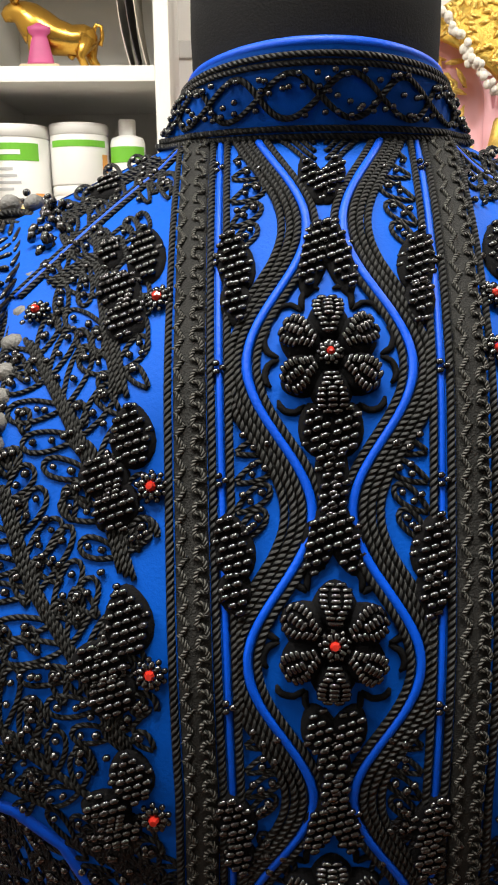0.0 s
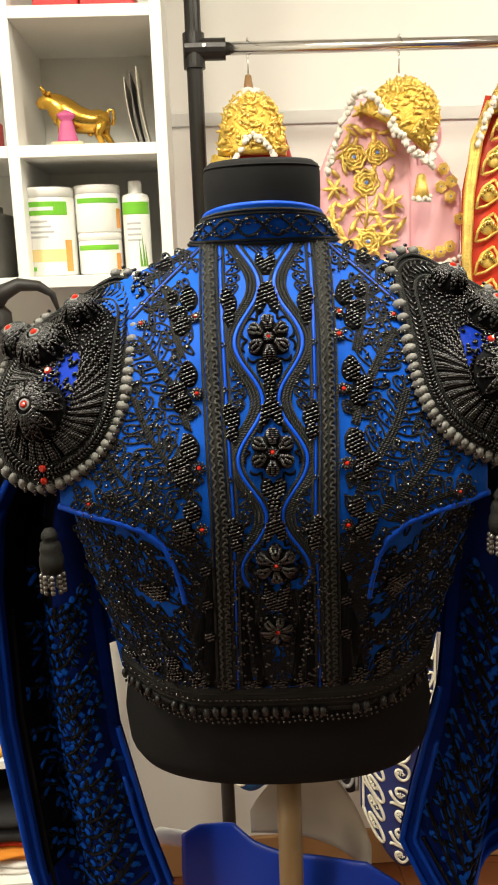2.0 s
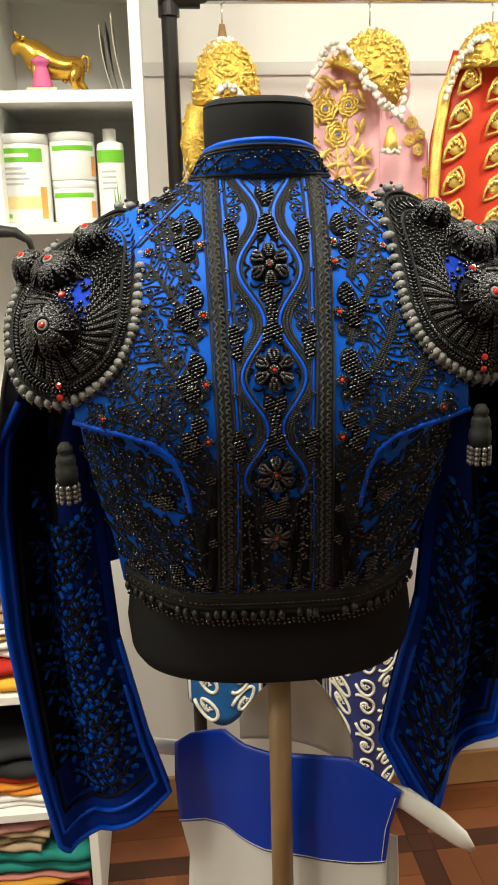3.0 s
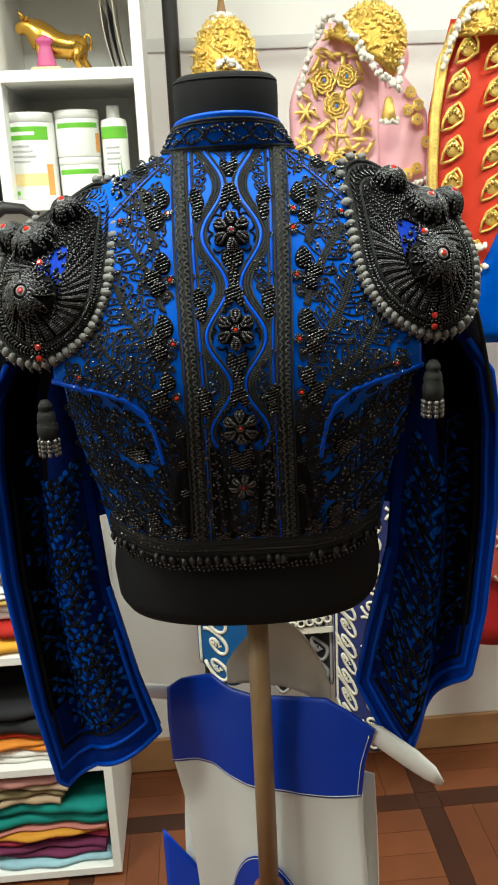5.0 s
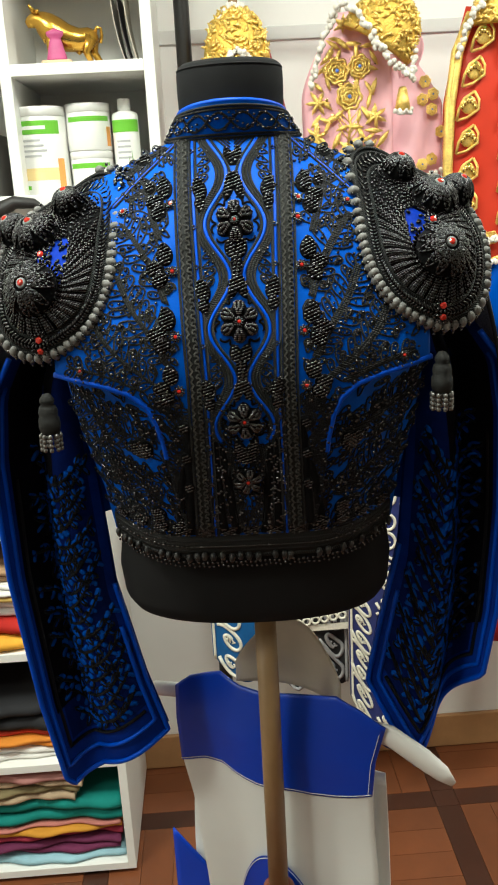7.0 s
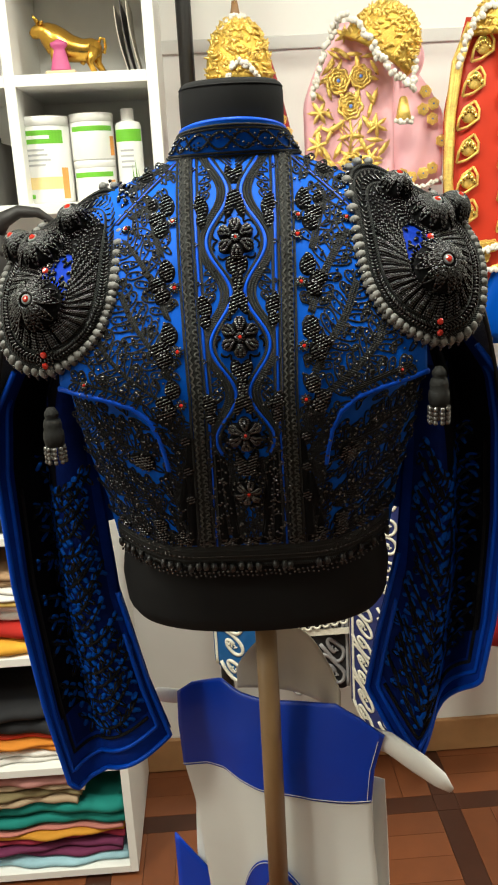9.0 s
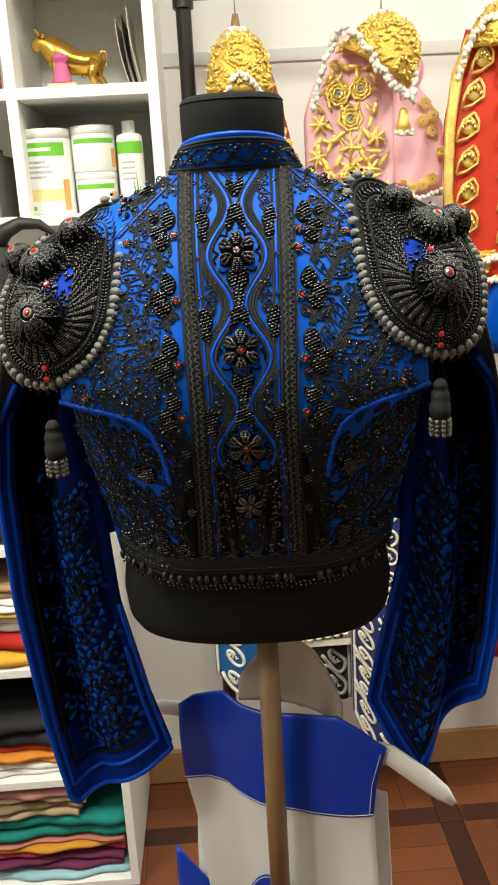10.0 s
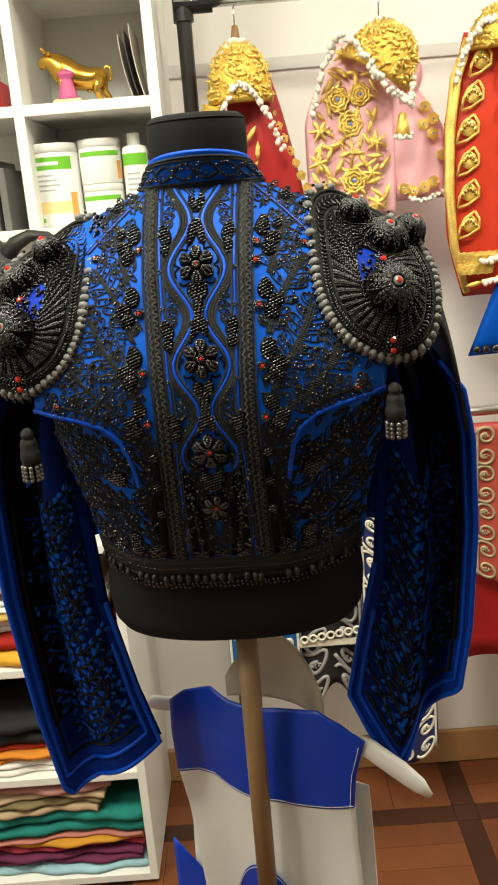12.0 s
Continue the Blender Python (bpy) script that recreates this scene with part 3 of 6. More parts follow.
lowcords = Mesher()
cords, beads = Mesher(), Mesher()
for sgn in (-1, 1):
    # gimp tape over the seam, between two twisted cords, with a looped edge
    zz = np.linspace(1.274, 1.640, 190)
    tape = bmesh.new()
    rows = []
    for z in zz:
        x = sgn * band_x(z)
        rows.append([tape.verts.new(on(x + d, z, hgt)) for d, hgt in ((-0.0052, 0.0), (-0.0045, 0.0016), (0.0, 0.0021), (0.0045, 0.0016), (0.0052, 0.0))])
    for a, b in zip(rows, rows[1:]):
        for k in range(4):
            tape.faces.new((a[k], a[k + 1], b[k + 1], b[k]))
    bmesh.ops.recalc_face_normals(tape, faces=tape.faces)
    tp = part("seam_tape", tape, TAPE, jk, "black braided gimp over the seam", smooth=True)
    gimp = Mesher()
    for d, ph in ((-0.0028, 0), (0.0028, 2.0)):
        gimp.cord([on(sgn * band_x(z) + d + 0.0017 * math.sin(z * 2 * math.pi / 0.0062 + ph), z + 0.0008 * math.sin(z * 4 * math.pi / 0.0062), 0.0022) for z in np.linspace(1.274, 1.638, 520)], 0.0008, 5, 0.9, normal=skin_normal)
    gimp.out("gimp_edging", GIMP, tp)
    edge = Mesher()
    for d in (-0.0068, 0.0068):
        edge.cord([on(sgn * band_x(z) + d, z, 0.0008) for z in zz], 0.0013, 6, 0.85, normal=skin_normal)
    edge.out("seam_cord", CORD, tp)
    pipe = Mesher()
    pipe.cord([on(sgn * (band_x(z) - 0.0096), z, 0.0007) for z in zz], 0.0011, 6, 0.8, normal=skin_normal)
    pipe.out("blue_piping", PIPING, tp)
    inner = Mesher()
    inner.cord([on(sgn * (band_x(z) - 0.0122), z, 0.0008) for z in zz], 0.0013, 6, 0.85, normal=skin_normal)
    inner.out("seam_cord", CORD, tp)
    # the blue vine and its cords
    vz = np.linspace(1.375, 1.630, 200)
    vine = Mesher()
    vine.cord([on(sgn * vine_x(z), z, 0.0009) for z in vz], 0.0015, 7, 0.8, normal=skin_normal)
    vn = vine.out("vine_piping", PIPING, jk)
    flank = Mesher()
    for off in (-0.0030, 0.0030, 0.0056):
        flank.cord([on(sgn * min(vine_x(z) + off, band_x(z) - 0.0135), z, 0.0009) for z in vz], 0.0013, 6, 0.85, normal=skin_normal)
    flank.out("vine_cord", CORD, vn)
    for off in (0.0084,):
        for z0, z1 in ((1.575, 1.632), (1.488, 1.55), (1.405, 1.464)):
            stroke(cords, [(sgn * min(vine_x(z) + off, band_x(z) - 0.0135), z) for z in np.linspace(z0, z1, 9)])
    # curls between vine and seam
    for zc in (1.6035, 1.519, 1.4345):
        for k in range(4):
            a = math.pi / 2 + sgn * (1.30 - 0.18 * k)
            loop_leaf(cords, beads, sgn * (band_x(zc) - 0.0138), zc + 0.013 - 0.0085 * k, a, 0.0125, 0.0034)
        for k in range(4):
            beads.bead(on(sgn * (band_x(zc) - 0.016 - 0.003 * (k % 2)), zc + 0.018 - 0.0085 * k, 0.0012), 0.0012, (1, 0, 0.3))
    # leaf of beads in each bay
    for zc in (1.583, 1.5005, 1.418):
        lobe(jk, sgn * 0.0275, zc - 0.004, math.pi / 2 - sgn * 0.25, 0.0185, 0.0105, beadrows=0.3)
        lobe(jk, sgn * 0.0300, zc - 0.002, -math.pi / 2 - sgn * 0.15, 0.0125, 0.0085, beadrows=0.3)
    # spirals beside the seam
    for zc in (1.617, 1.5085, 1.459, 1.41):
        stroke(cords, [(sgn * 0.0575 + (0.0022 + 0.0026 * t) * math.cos(sgn * 6.5 * t), zc + (0.0022 + 0.0026 * t) * math.sin(sgn * 6.5 * t)) for t in np.linspace(0, 1, 12)], 0.0011)
        for k in range(3):
            beads.bead(on(sgn * 0.0575 + 0.0013 * math.cos(2.1 * k), zc + 0.0013 * math.sin(2.1 * k), 0.0012), 0.0011, (1, 0, 0.3))
    # trefoils of beads with a red stone
    for zc, big in ((1.577, 1.0), (1.5225, 1.0), (1.4700, 1.05), (1.424, 0.95)):
        x = 0.0595
        lobe(jk, sgn * (x + 0.001), zc + 0.0045, math.pi / 2 - sgn * 0.10, 0.0180 * big, 0.0125 * big, beadrows=0.35)
        lobe(jk, sgn * (x + 0.0030), zc + 0.0005, math.pi / 2 - sgn * 1.50, 0.0155 * big, 0.0115 * big, beadrows=0.35)
        lobe(jk, sgn * (x + 0.0020), zc - 0.0015, math.pi / 2 - sgn * 2.45, 0.0150 * big, 0.0112 * big, beadrows=0.35)
        gem(jk, sgn * (x - 0.0050), zc - 0.001, 0.0017)
    if sgn > 0:
        gem(jk, 0.053, 1.560, 0.0019)
    for z in np.linspace(1.30, 1.62, 11):
        for k in range(3):
            beads.bead(on(sgn * (band_x(z) - 0.0095) + 0.0014 * math.cos(2.1 * k), z + 0.0014 * math.sin(2.1 * k), 0.0018), 0.0011, (1, 0, 0.3))
    # shoulder seam cords
    seam = Mesher()
    stroke(seam, [(sgn * 0.0487, 1.6345), (sgn * 0.0797, 1.606), (sgn * 0.1097, 1.576)], 0.0011)
    seam.out("shoulder_piping", PIPING, jk)
    lobe(jk, sgn * 0.078, 1.6185, math.pi / 2 - sgn * 1.9, 0.013, 0.008)
    lobe(jk, sgn * 0.074, 1.586, math.pi / 2 - sgn * 0.2, 0.009, 0.008)
    fern(cords, beads, [(sgn * 0.070, 1.592), (sgn * 0.083, 1.588), (sgn * 0.096, 1.580)], 3, 0.011, 0.004)
    fern(cords, beads, [(sgn * 0.062, 1.628), (sgn * 0.082, 1.617), (sgn * 0.098, 1.604)], 4, 0.010, 0.0038)
    for d in (0.0, 0.0035):
        stroke(cords, [(sgn * (0.047 + d), 1.634), (sgn * (0.078 + d), 1.606), (sgn * (0.108 + d), 1.576)], 0.0012)
    for k in range(4):
        loop_leaf(cords, beads, sgn * (0.068 + 0.010 * k), 1.618 - 0.006 * k, math.pi / 2 - sgn * (0.1 + 0.2 * k), 0.012, 0.003)
    # ferns that sweep up to the shoulder
    fern(cords, beads, [(sgn * 0.066, 1.548), (sgn * 0.073, 1.570), (sgn * 0.081, 1.597)], 4, 0.014, 0.0045)
    fern(cords, beads, [(sgn * 0.062, 1.496), (sgn * 0.072, 1.522), (sgn * 0.086, 1.545), (sgn * 0.100, 1.562)], 7, 0.0155, 0.0043)
    fern(cords, beads, [(sgn * 0.063, 1.446), (sgn * 0.078, 1.472), (sgn * 0.093, 1.494), (sgn * 0.104, 1.520)], 9, 0.0165, 0.0043)
    fern(cords, beads, [(sgn * 0.074, 1.428), (sgn * 0.098, 1.446), (sgn * 0.118, 1.468), (sgn * 0.128, 1.490)], 9, 0.0155, 0.0043)
    fern(cords, beads, [(sgn * 0.088, 1.424), (sgn * 0.120, 1.438), (sgn * 0.150, 1.446)], 7, 0.0115, 0.0040)
    gem(jk, sgn * 0.099, 1.571, 0.0016)
    gem(jk, sgn * 0.139, 1.443, 0.0014)
    # lower back
    fern(lowcords, beads, [(sgn * 0.034, 1.300), (sgn * 0.031, 1.340), (sgn * 0.029, 1.372)], 6, 0.010, 0.003)
    for z in (1.385, 1.355, 1.325):
        lobe(jk, sgn * 0.052, z, math.pi / 2 - sgn * 0.3, 0.010, 0.009)
    # under the arm
    fern(lowcords, beads, [(sgn * 0.088, 1.372), (sgn * 0.125, 1.386), (sgn * 0.168, 1.402)], 12, 0.019, 0.004, f=body_y)
    fern(lowcords, beads, [(sgn * 0.080, 1.310), (sgn * 0.110, 1.332), (sgn * 0.148, 1.350)], 11, 0.019, 0.004, f=body_y)
    fern(lowcords, beads, [(sgn * 0.074, 1.268), (sgn * 0.105, 1.282), (sgn * 0.136, 1.296)], 9, 0.014, 0.004, f=body_y)
    fern(lowcords, beads, [(sgn * 0.012, 1.290), (sgn * 0.018, 1.330), (sgn * 0.014, 1.368)], 7, 0.011, 0.003)
    fern(lowcords, beads, [(sgn * 0.052, 1.275), (sgn * 0.056, 1.310), (sgn * 0.058, 1.345)], 6, 0.010, 0.003, f=body_y)
    lobe(jk, sgn * 0.094, 1.357, math.pi / 2 + sgn * 0.3, 0.018, 0.013, f=body_y)
    lobe(jk, sgn * 0.090, 1.362, math.pi / 2 - sgn * 1.0, 0.018, 0.012, f=body_y)
    lobe(jk, sgn * 0.083, 1.290, math.pi / 2 - sgn * 0.4, 0.016, 0.012, f=body_y)

# crowded leaves over the lower back and under the arms
fill = random.Random(5)
for k in range(850):
    z = fill.uniform(1.274, 1.415)
    x = fill.uniform(-0.17, 0.17)
    if abs(x) > 0.142 + 0.20 * (z - 1.274) or abs(z - edge_z(x)) < 0.007 and abs(x) > 0.060:
        continue
    if abs(abs(x) - band_x(z)) < 0.010 or abs(x) < 0.010:
        continue
    loop_leaf(lowcords, beads, x, z, math.pi / 2 - math.copysign(1, x) * fill.uniform(0.2, 1.5), fill.uniform(0.010, 0.016), 0.0032, None, 1)

# small curls and single beads that fill the satin between the larger motifs
for k in range(520):
    x, z = fill.choice((-1, 1)) * fill.uniform(0.052, 0.160), fill.uniform(1.435, 1.625)
    if z > top_z(x) - 0.012 or z < edge_z(x) + 0.012 or abs(x) > 0.100 + 0.80 * max(0.0, 1.53 - z):
        continue
    if k % 2:
        loop_leaf(cords, beads, x, z, math.pi / 2 - math.copysign(1, x) * fill.uniform(0.1, 1.1), fill.uniform(0.007, 0.011), 0.0030, None, 1)
    else:
        beads.bead(on(x, z, 0.0012), fill.uniform(0.0010, 0.0014), (1, 0, 0.3))

for k in range(110):
    x, z = fill.uniform(-0.040, 0.040), fill.uniform(1.274, 1.385)
    if abs(abs(x) - vine_x(z)) > 0.003:
        loop_leaf(lowcords, beads, x, z, math.pi / 2 - math.copysign(1, x) * fill.uniform(-0.4, 1.2), fill.uniform(0.009, 0.014), 0.0034, None, 1)

# middle of the back: hearts, hourglasses and flowers of beads
for sgn in (-1, 1):
    lobe(jk, sgn * 0.0006, 1.6075, math.pi / 2 - sgn * 0.36, 0.0165, 0.0070)
    lobe(jk, sgn * 0.0012, 1.6010, -math.pi / 2 + sgn * 0.25, 0.0240, 0.0080)
    for zt in (1.5465, 1.461):
        lobe(jk, sgn * 0.0022, zt - 0.015, math.pi / 2 - sgn * 0.30, 0.0150, 0.0090)
        lobe(jk, sgn * 0.0014, zt - 0.032, math.pi / 2 - sgn * 0.03, 0.0220, 0.0052)
        lobe(jk, sgn * 0.0014, zt - 0.030, -math.pi / 2 + sgn * 0.28, 0.0190, 0.0085)
    lobe(jk, sgn * 0.001, 1.352, math.pi / 2 - sgn * 0.3, 0.024, 0.010)
bead_flower(0.0, 1.5595, 0.0165, 6, 0.55, False)
bead_flower(0.0, 1.4790, 0.0170, 6, 0.50)
bead_flower(0.0, 1.3940, 0.0160, 6, 0.55)
bead_flower(0.0, 1.3350, 0.0120, 6, 0.3)
for k in range(5):
    for sgn in (-1, 1):
        stroke(cords, [(sgn * 0.002, 1.632 - 0.003 * k), (sgn * (0.010 + 0.002 * k), 1.640 - 0.002 * k), (sgn * (0.020 + 0.003 * k), 1.634 - 0.003 * k)], 0.0010)
        beads.bead(on(sgn * (0.004 + 0.007 * k), 1.636 - 0.003 * (k % 2), 0.0012), 0.0012, (1, 0, 0.2))
# added black felt strips that stand in for shade on the lower back
for sgn in (-1, 1):
    for off, top in ((-0.030, 1.372), (-0.018, 1.388), (0.0135, 1.392), (0.0245, 1.352)):
        braid = bmesh.new()
        rows = []
        for z in np.linspace(1.276, top, 60):
            x = sgn * (band_x(z) + off * (1.0 - 0.35 * (z - 1.276) / (top - 1.276)))
            w = 0.0044 * math.sqrt(min(1.0, (top - z) / 0.02 + 0.05))
            rows.append([braid.verts.new(on(x + d * w, z, hgt)) for d, hgt in ((-1, 0.0001), (-0.8, 0.0012), (0, 0.0017), (0.8, 0.0012), (1, 0.0001))])
        for p, q in zip(rows, rows[1:]):
            for k in range(4):
                braid.faces.new((p[k], p[k + 1], q[k + 1], q[k]))
        bmesh.ops.recalc_face_normals(braid, faces=braid.faces)
        part("lower_braid", braid, FELT, jk, "black felt strip added to darken the shaded lower back", smooth=True)
# extra dark leaves, crowded here to deepen the same shade
for k in range(900):
    z, x = fill.uniform(1.274, 1.405), fill.uniform(-0.068, 0.068)
    if z < 1.36 or abs(x) > 0.046:
        loop_leaf(lowcords, beads, x, z, math.pi / 2 - math.copysign(1, x) * fill.uniform(-0.5, 1.4), fill.uniform(0.008, 0.013), 0.0030, None, 0)
lowcords.out("lower_embroidery_cord", DARKCORD, jk, "black cord leaves on the lower back, darkened for shade", kind="stuff")
cords.out("embroidery_cord", CORD, jk, "black twisted silk cord embroidery", kind="stuff")
beads.out("seed_beading", BEAD, jk, "single black glass beads", kind="stuff")

# hem: a row of small rosettes, long beads and a fringe
hem_band = bmesh.new()
rows = [[hem_band.verts.new(on(x, z, h, body_y)) for x in np.linspace(-0.142, 0.142, 60)] for z, h in ((1.2495, 0.0), (1.2505, 0.0014), (1.2615, 0.0018), (1.2730, 0.0014), (1.2740, 0.0))]
for a, b in zip(rows, rows[1:]):
    for k in range(59):
        hem_band.faces.new((a[k], a[k + 1], b[k + 1], b[k]))
bmesh.ops.recalc_face_normals(hem_band, faces=hem_band.faces)
part("hem_band", hem_band, TAPE, jk, "black braid along the hem", smooth=True)
hem_c = Mesher()
for z, r in ((1.2515, 0.0024), (1.2575, 0.0014), (1.2685, 0.0014)):
    hem_c.cord([on(x, z, 0.001, body_y) for x in np.linspace(-0.14, 0.14, 120)], r, 6, 0.8, normal=lambda p: normal_at(p.x, p.z, body_y))
hem_c.out("hem_cord", CORD, jk)
hem_b = Mesher()
for x in np.linspace(-0.139, 0.139, 62):
    hem_b.bead(on(x, 1.2455 + random.uniform(-0.001, 0.001), 0.003, body_y), 0.0016, (0, 0, 1), 1.0)
    hem_b.bead(on(x + 0.001, 1.2420 + random.uniform(-0.0015, 0.001), 0.0035, body_y), 0.0013, (0, 0, 1), 1.0)
    hem_b.bead(on(x, 1.2630, 0.0022, body_y), 0.0011, (1, 0, 0), 1.4)
hem_b.out("hem_fringe", BEAD, jk, kind="stuff")
for i, x in enumerate(np.linspace(-0.136, 0.136, 34)):
    if random.random() < 0.18:
        continue
    m = Matrix.Translation(on(x + random.uniform(-0.0018, 0.0018), 1.2525 + random.uniform(-0.0018, 0.0010), 0.004, body_y)) @ Euler((0, 0, random.uniform(-0.2, 0.2))).to_matrix().to_4x4()
    part("hem_bead", lathe([(0, -0.0042), (0.0022, -0.0036), (0.0032, 0), (0.0024, 0.0034), (0, 0.0042)], 10, m=m), HEMBEAD, jk, smooth=True)
for x in np.linspace(-0.128, 0.128, 13):
    for k in range(5):
        a = 2 * math.pi * k / 5 + 0.3
        lobe(jk, x + 0.0015 * math.cos(a), 1.2835 + 0.0015 * math.sin(a), a, 0.0078, 0.0062, f=body_y, name="hem_rosette_petal") if abs(x) < 0.07 else None
    if abs(x) >= 0.07:
        lobe(jk, x - 0.006, 1.2835, 0, 0.013, 0.011, f=body_y, name="hem_rosette")

# -- epaulettes --
PADX, PADC = 0.165, 1.535
PAD_RIM = [(0.109, 1.610), (0.1085, 1.572), (0.1125, 1.530), (0.124, 1.501), (0.143, 1.481), (0.172, 1.467), (0.198, 1.472), (0.214, 1.491), (0.218, 1.528), (0.208, 1.558), (0.189, 1.582), (0.160, 1.602), (0.130, 1.619)]
PAD_POLAR = sorted((math.atan2(float(p[1]) - PADC, float(p[0]) - PADX), math.hypot(float(p[0]) - PADX, float(p[1]) - PADC)) for p in spline(PAD_RIM, 130, closed=True))
PAD_A = [a - 2 * math.pi for a, q in PAD_POLAR] + [a for a, q in PAD_POLAR] + [a + 2 * math.pi for a, q in PAD_POLAR]
PAD_R = [q for a, q in PAD_POLAR] * 3


def pad_reach(a):
    return float(np.interp(math.atan2(math.sin(a), math.cos(a)), PAD_A, PAD_R))


def pad_xz(a, rr):
    """Outline of an epaulette: a round angle and a share of its radius."""
    q = pad_reach(a) * rr
    return PADX + q * math.cos(a), PADC + q * math.sin(a)


def pad_y(x, z):
    dx, dz = x - PADX, z - PADC
    rr = min(1.0, math.hypot(dx, dz) / pad_reach(math.atan2(dz, dx)))
    xs = min(x, 0.125)
    over = max(0.0, z - top_z(xs) + 0.002)
    return yoke_y(xs, min(z, top_z(xs) - 0.002)) + 0.30 * (x - xs) + 4.0 * max(0.0, x - 0.19) ** 2 - 0.011 - 0.018 * (1 - rr ** 2.2) + 1.2 * over


def epaulette(sgn):
    sag = 0.010 if sgn < 0 else 0.0

    def f(x, z):
        return pad_y(abs(x), z + sag)
    ep = bmesh.new()
    seg = 72
    rings = []
    for rr, extra in ((1.0, 0.012), (1.01, 0.004), (1.0, 0.0), (0.9, 0.0), (0.75, 0.0), (0.6, 0.0), (0.4, 0.0), (0.2, 0.0)):
        ring = []
        for k in range(seg):
            x, z = pad_xz(2 * math.pi * k / seg, rr)
            z -= sag
            ring.append(ep.verts.new(Vector((sgn * x, f(x, z) + extra, z))))
        rings.append(ring)
    for a, b in zip(rings, rings[1:]):
        for k in range(seg):
            ep.faces.new((a[k], a[(k + 1) % seg], b[(k + 1) % seg], b[k]))
    ep.faces.new(rings[-1])
    ep.faces.new(rings[0][::-1])
    bmesh.ops.recalc_face_normals(ep, faces=ep.faces)
    pad = part("epaulette", ep, FELT, jk, "domed epaulette covered with black beads and fringe", smooth=True)
    nrm = lambda p: normal_at(p.x, p.z, f)
    def at(a, rr, h):
        x, z = pad_xz(a, rr)
        return on(sgn * x, z - sag, h, f)
    disc = bmesh.new()
    rings = [[disc.verts.new(at(2 * math.pi * k / 40, rr, hh)) for k in range(40)] for rr, hh in ((0.34, 0.0004), (0.31, 0.0016), (0.2, 0.0018))]
    for r0, r1 in zip(rings, rings[1:]):
        for k in range(40):
            disc.faces.new((r0[k], r0[(k + 1) % 40], r1[(k + 1) % 40], r1[k]))
    disc.faces.new(rings[-1])
    bmesh.ops.recalc_face_normals(disc, faces=disc.faces)
    part("satin_ground", disc, LINING, pad, smooth=True)
    # braided border of long beads laid in chevrons
    for rr, r in ((0.98, 0.0020), (0.930, 0.0014), (0.775, 0.0014)):
        br = Mesher()
        br.cord([at(a, rr, 0.001) for a in np.linspace(0, 2 * math.pi, 150)], r, 6, 0.9, normal=nrm)
        br.out("border_cord", CORD, pad)
    bd = Mesher()
    for i, a in enumerate(np.linspace(0, 2 * math.pi, 120)[:-1]):
        for r0, r1, tw in ((0.920, 0.858, 0.050), (0.790, 0.852, 0.050)):
            p0, p1 = at(a + random.uniform(-0.008, 0.008), r0, 0.0020), at(a + tw, r1, 0.0036)
            bd.bead((p0 + p1) / 2, 0.0012, p1 - p0, (p1 - p0).length / 0.0026, 6)
    bd.out("border_beading", PADBEAD, pad, kind="stuff")
    # curved strips of beads that run from the border to the middle
    bd = Mesher()
    n = 34
    for i in range(n):
        a0 = 2 * math.pi * i / n + random.uniform(-0.02, 0.02)
        bend = 0.10 * math.cos(a0) * sgn
        for row in (-1.5, -0.5, 0.5, 1.5):
            prev = None
            for t in np.linspace(0, 1, 13):
                rr = 0.750 - 0.42 * t
                wide = 0.040 * (0.735 / rr) ** 0.20 * (1 - 0.10 * t)
                p = at(a0 + row * wide + 0.10 * t + 0.30 * t * t + bend * t, rr, 0.0016 + 0.0016 * math.sin(math.pi * (0.15 + 0.7 * t)) + (0.0012 if abs(row) < 1 else 0) + random.uniform(-0.0003, 0.0003))
                if prev is not None:
                    bd.bead((p + prev) / 2, 0.00128 * random.uniform(0.85, 1.1), p - prev, 1.05, 6)
                prev = p
    for i in range(120):
        bd.bead(at(random.uniform(0, 2 * math.pi), 0.36 * math.sqrt(random.uniform(0.05, 1.0)), 0.0030), 0.0014, (random.uniform(-1, 1), 0, random.uniform(-1, 1)), 1.4)
    bd.out("strip_beading", PADBEAD, pad, kind="stuff")
    # edging of wrapped beads with small beads between
    sb = Mesher()
    n = 58
    for i in range(n):
        a = 2 * math.pi * i / n
        if math.sin(a) > 0.93:
            continue
        p, q = at(a, 1.03, 0.001), at(a, 1.10, -0.004)
        d = (q - p).normalized()
        m = Matrix.Translation(p + d * 0.0008 + Vector((0, random.uniform(-0.0006, 0.0006), 0))) @ d.to_track_quat("Z", "Y").to_matrix().to_4x4()
        k = random.uniform(1.05, 1.3)
        part("edge_bead", lathe([(0, -0.0042 * k), (0.0020 * k, -0.0037 * k), (0.0034 * k, -0.0015), (0.0036 * k, 0.0006), (0.0024 * k, 0.0036 * k), (0, 0.0043 * k)], 10, m=m), DROP, pad, smooth=True)
        sb.bead(p + d * 0.0072, 0.0019, d, 0.9, 7)
        sb.bead(p + d * 0.0104, 0.0013, d, 0.9)
        sb.bead(at(a + math.pi / n, 1.075, 0.002), 0.0017, d, 0.9, 7)
    sb.out("edge_beading", BEAD, pad, kind="stuff")
    # knotted rosettes with a red stone
    for rx, rz, rad in ((0.174, 1.567, 0.0200), (0.173, 1.526, 0.0228), (0.147, 1.590, 0.0145), (0.197, 1.570, 0.0150)):
        if sgn < 0:
            rx, rz = rx + 0.002, rz - 0.014
        c0 = on(sgn * rx, rz, 0.003, f)
        nn = normal_at(sgn * rx, rz, f)
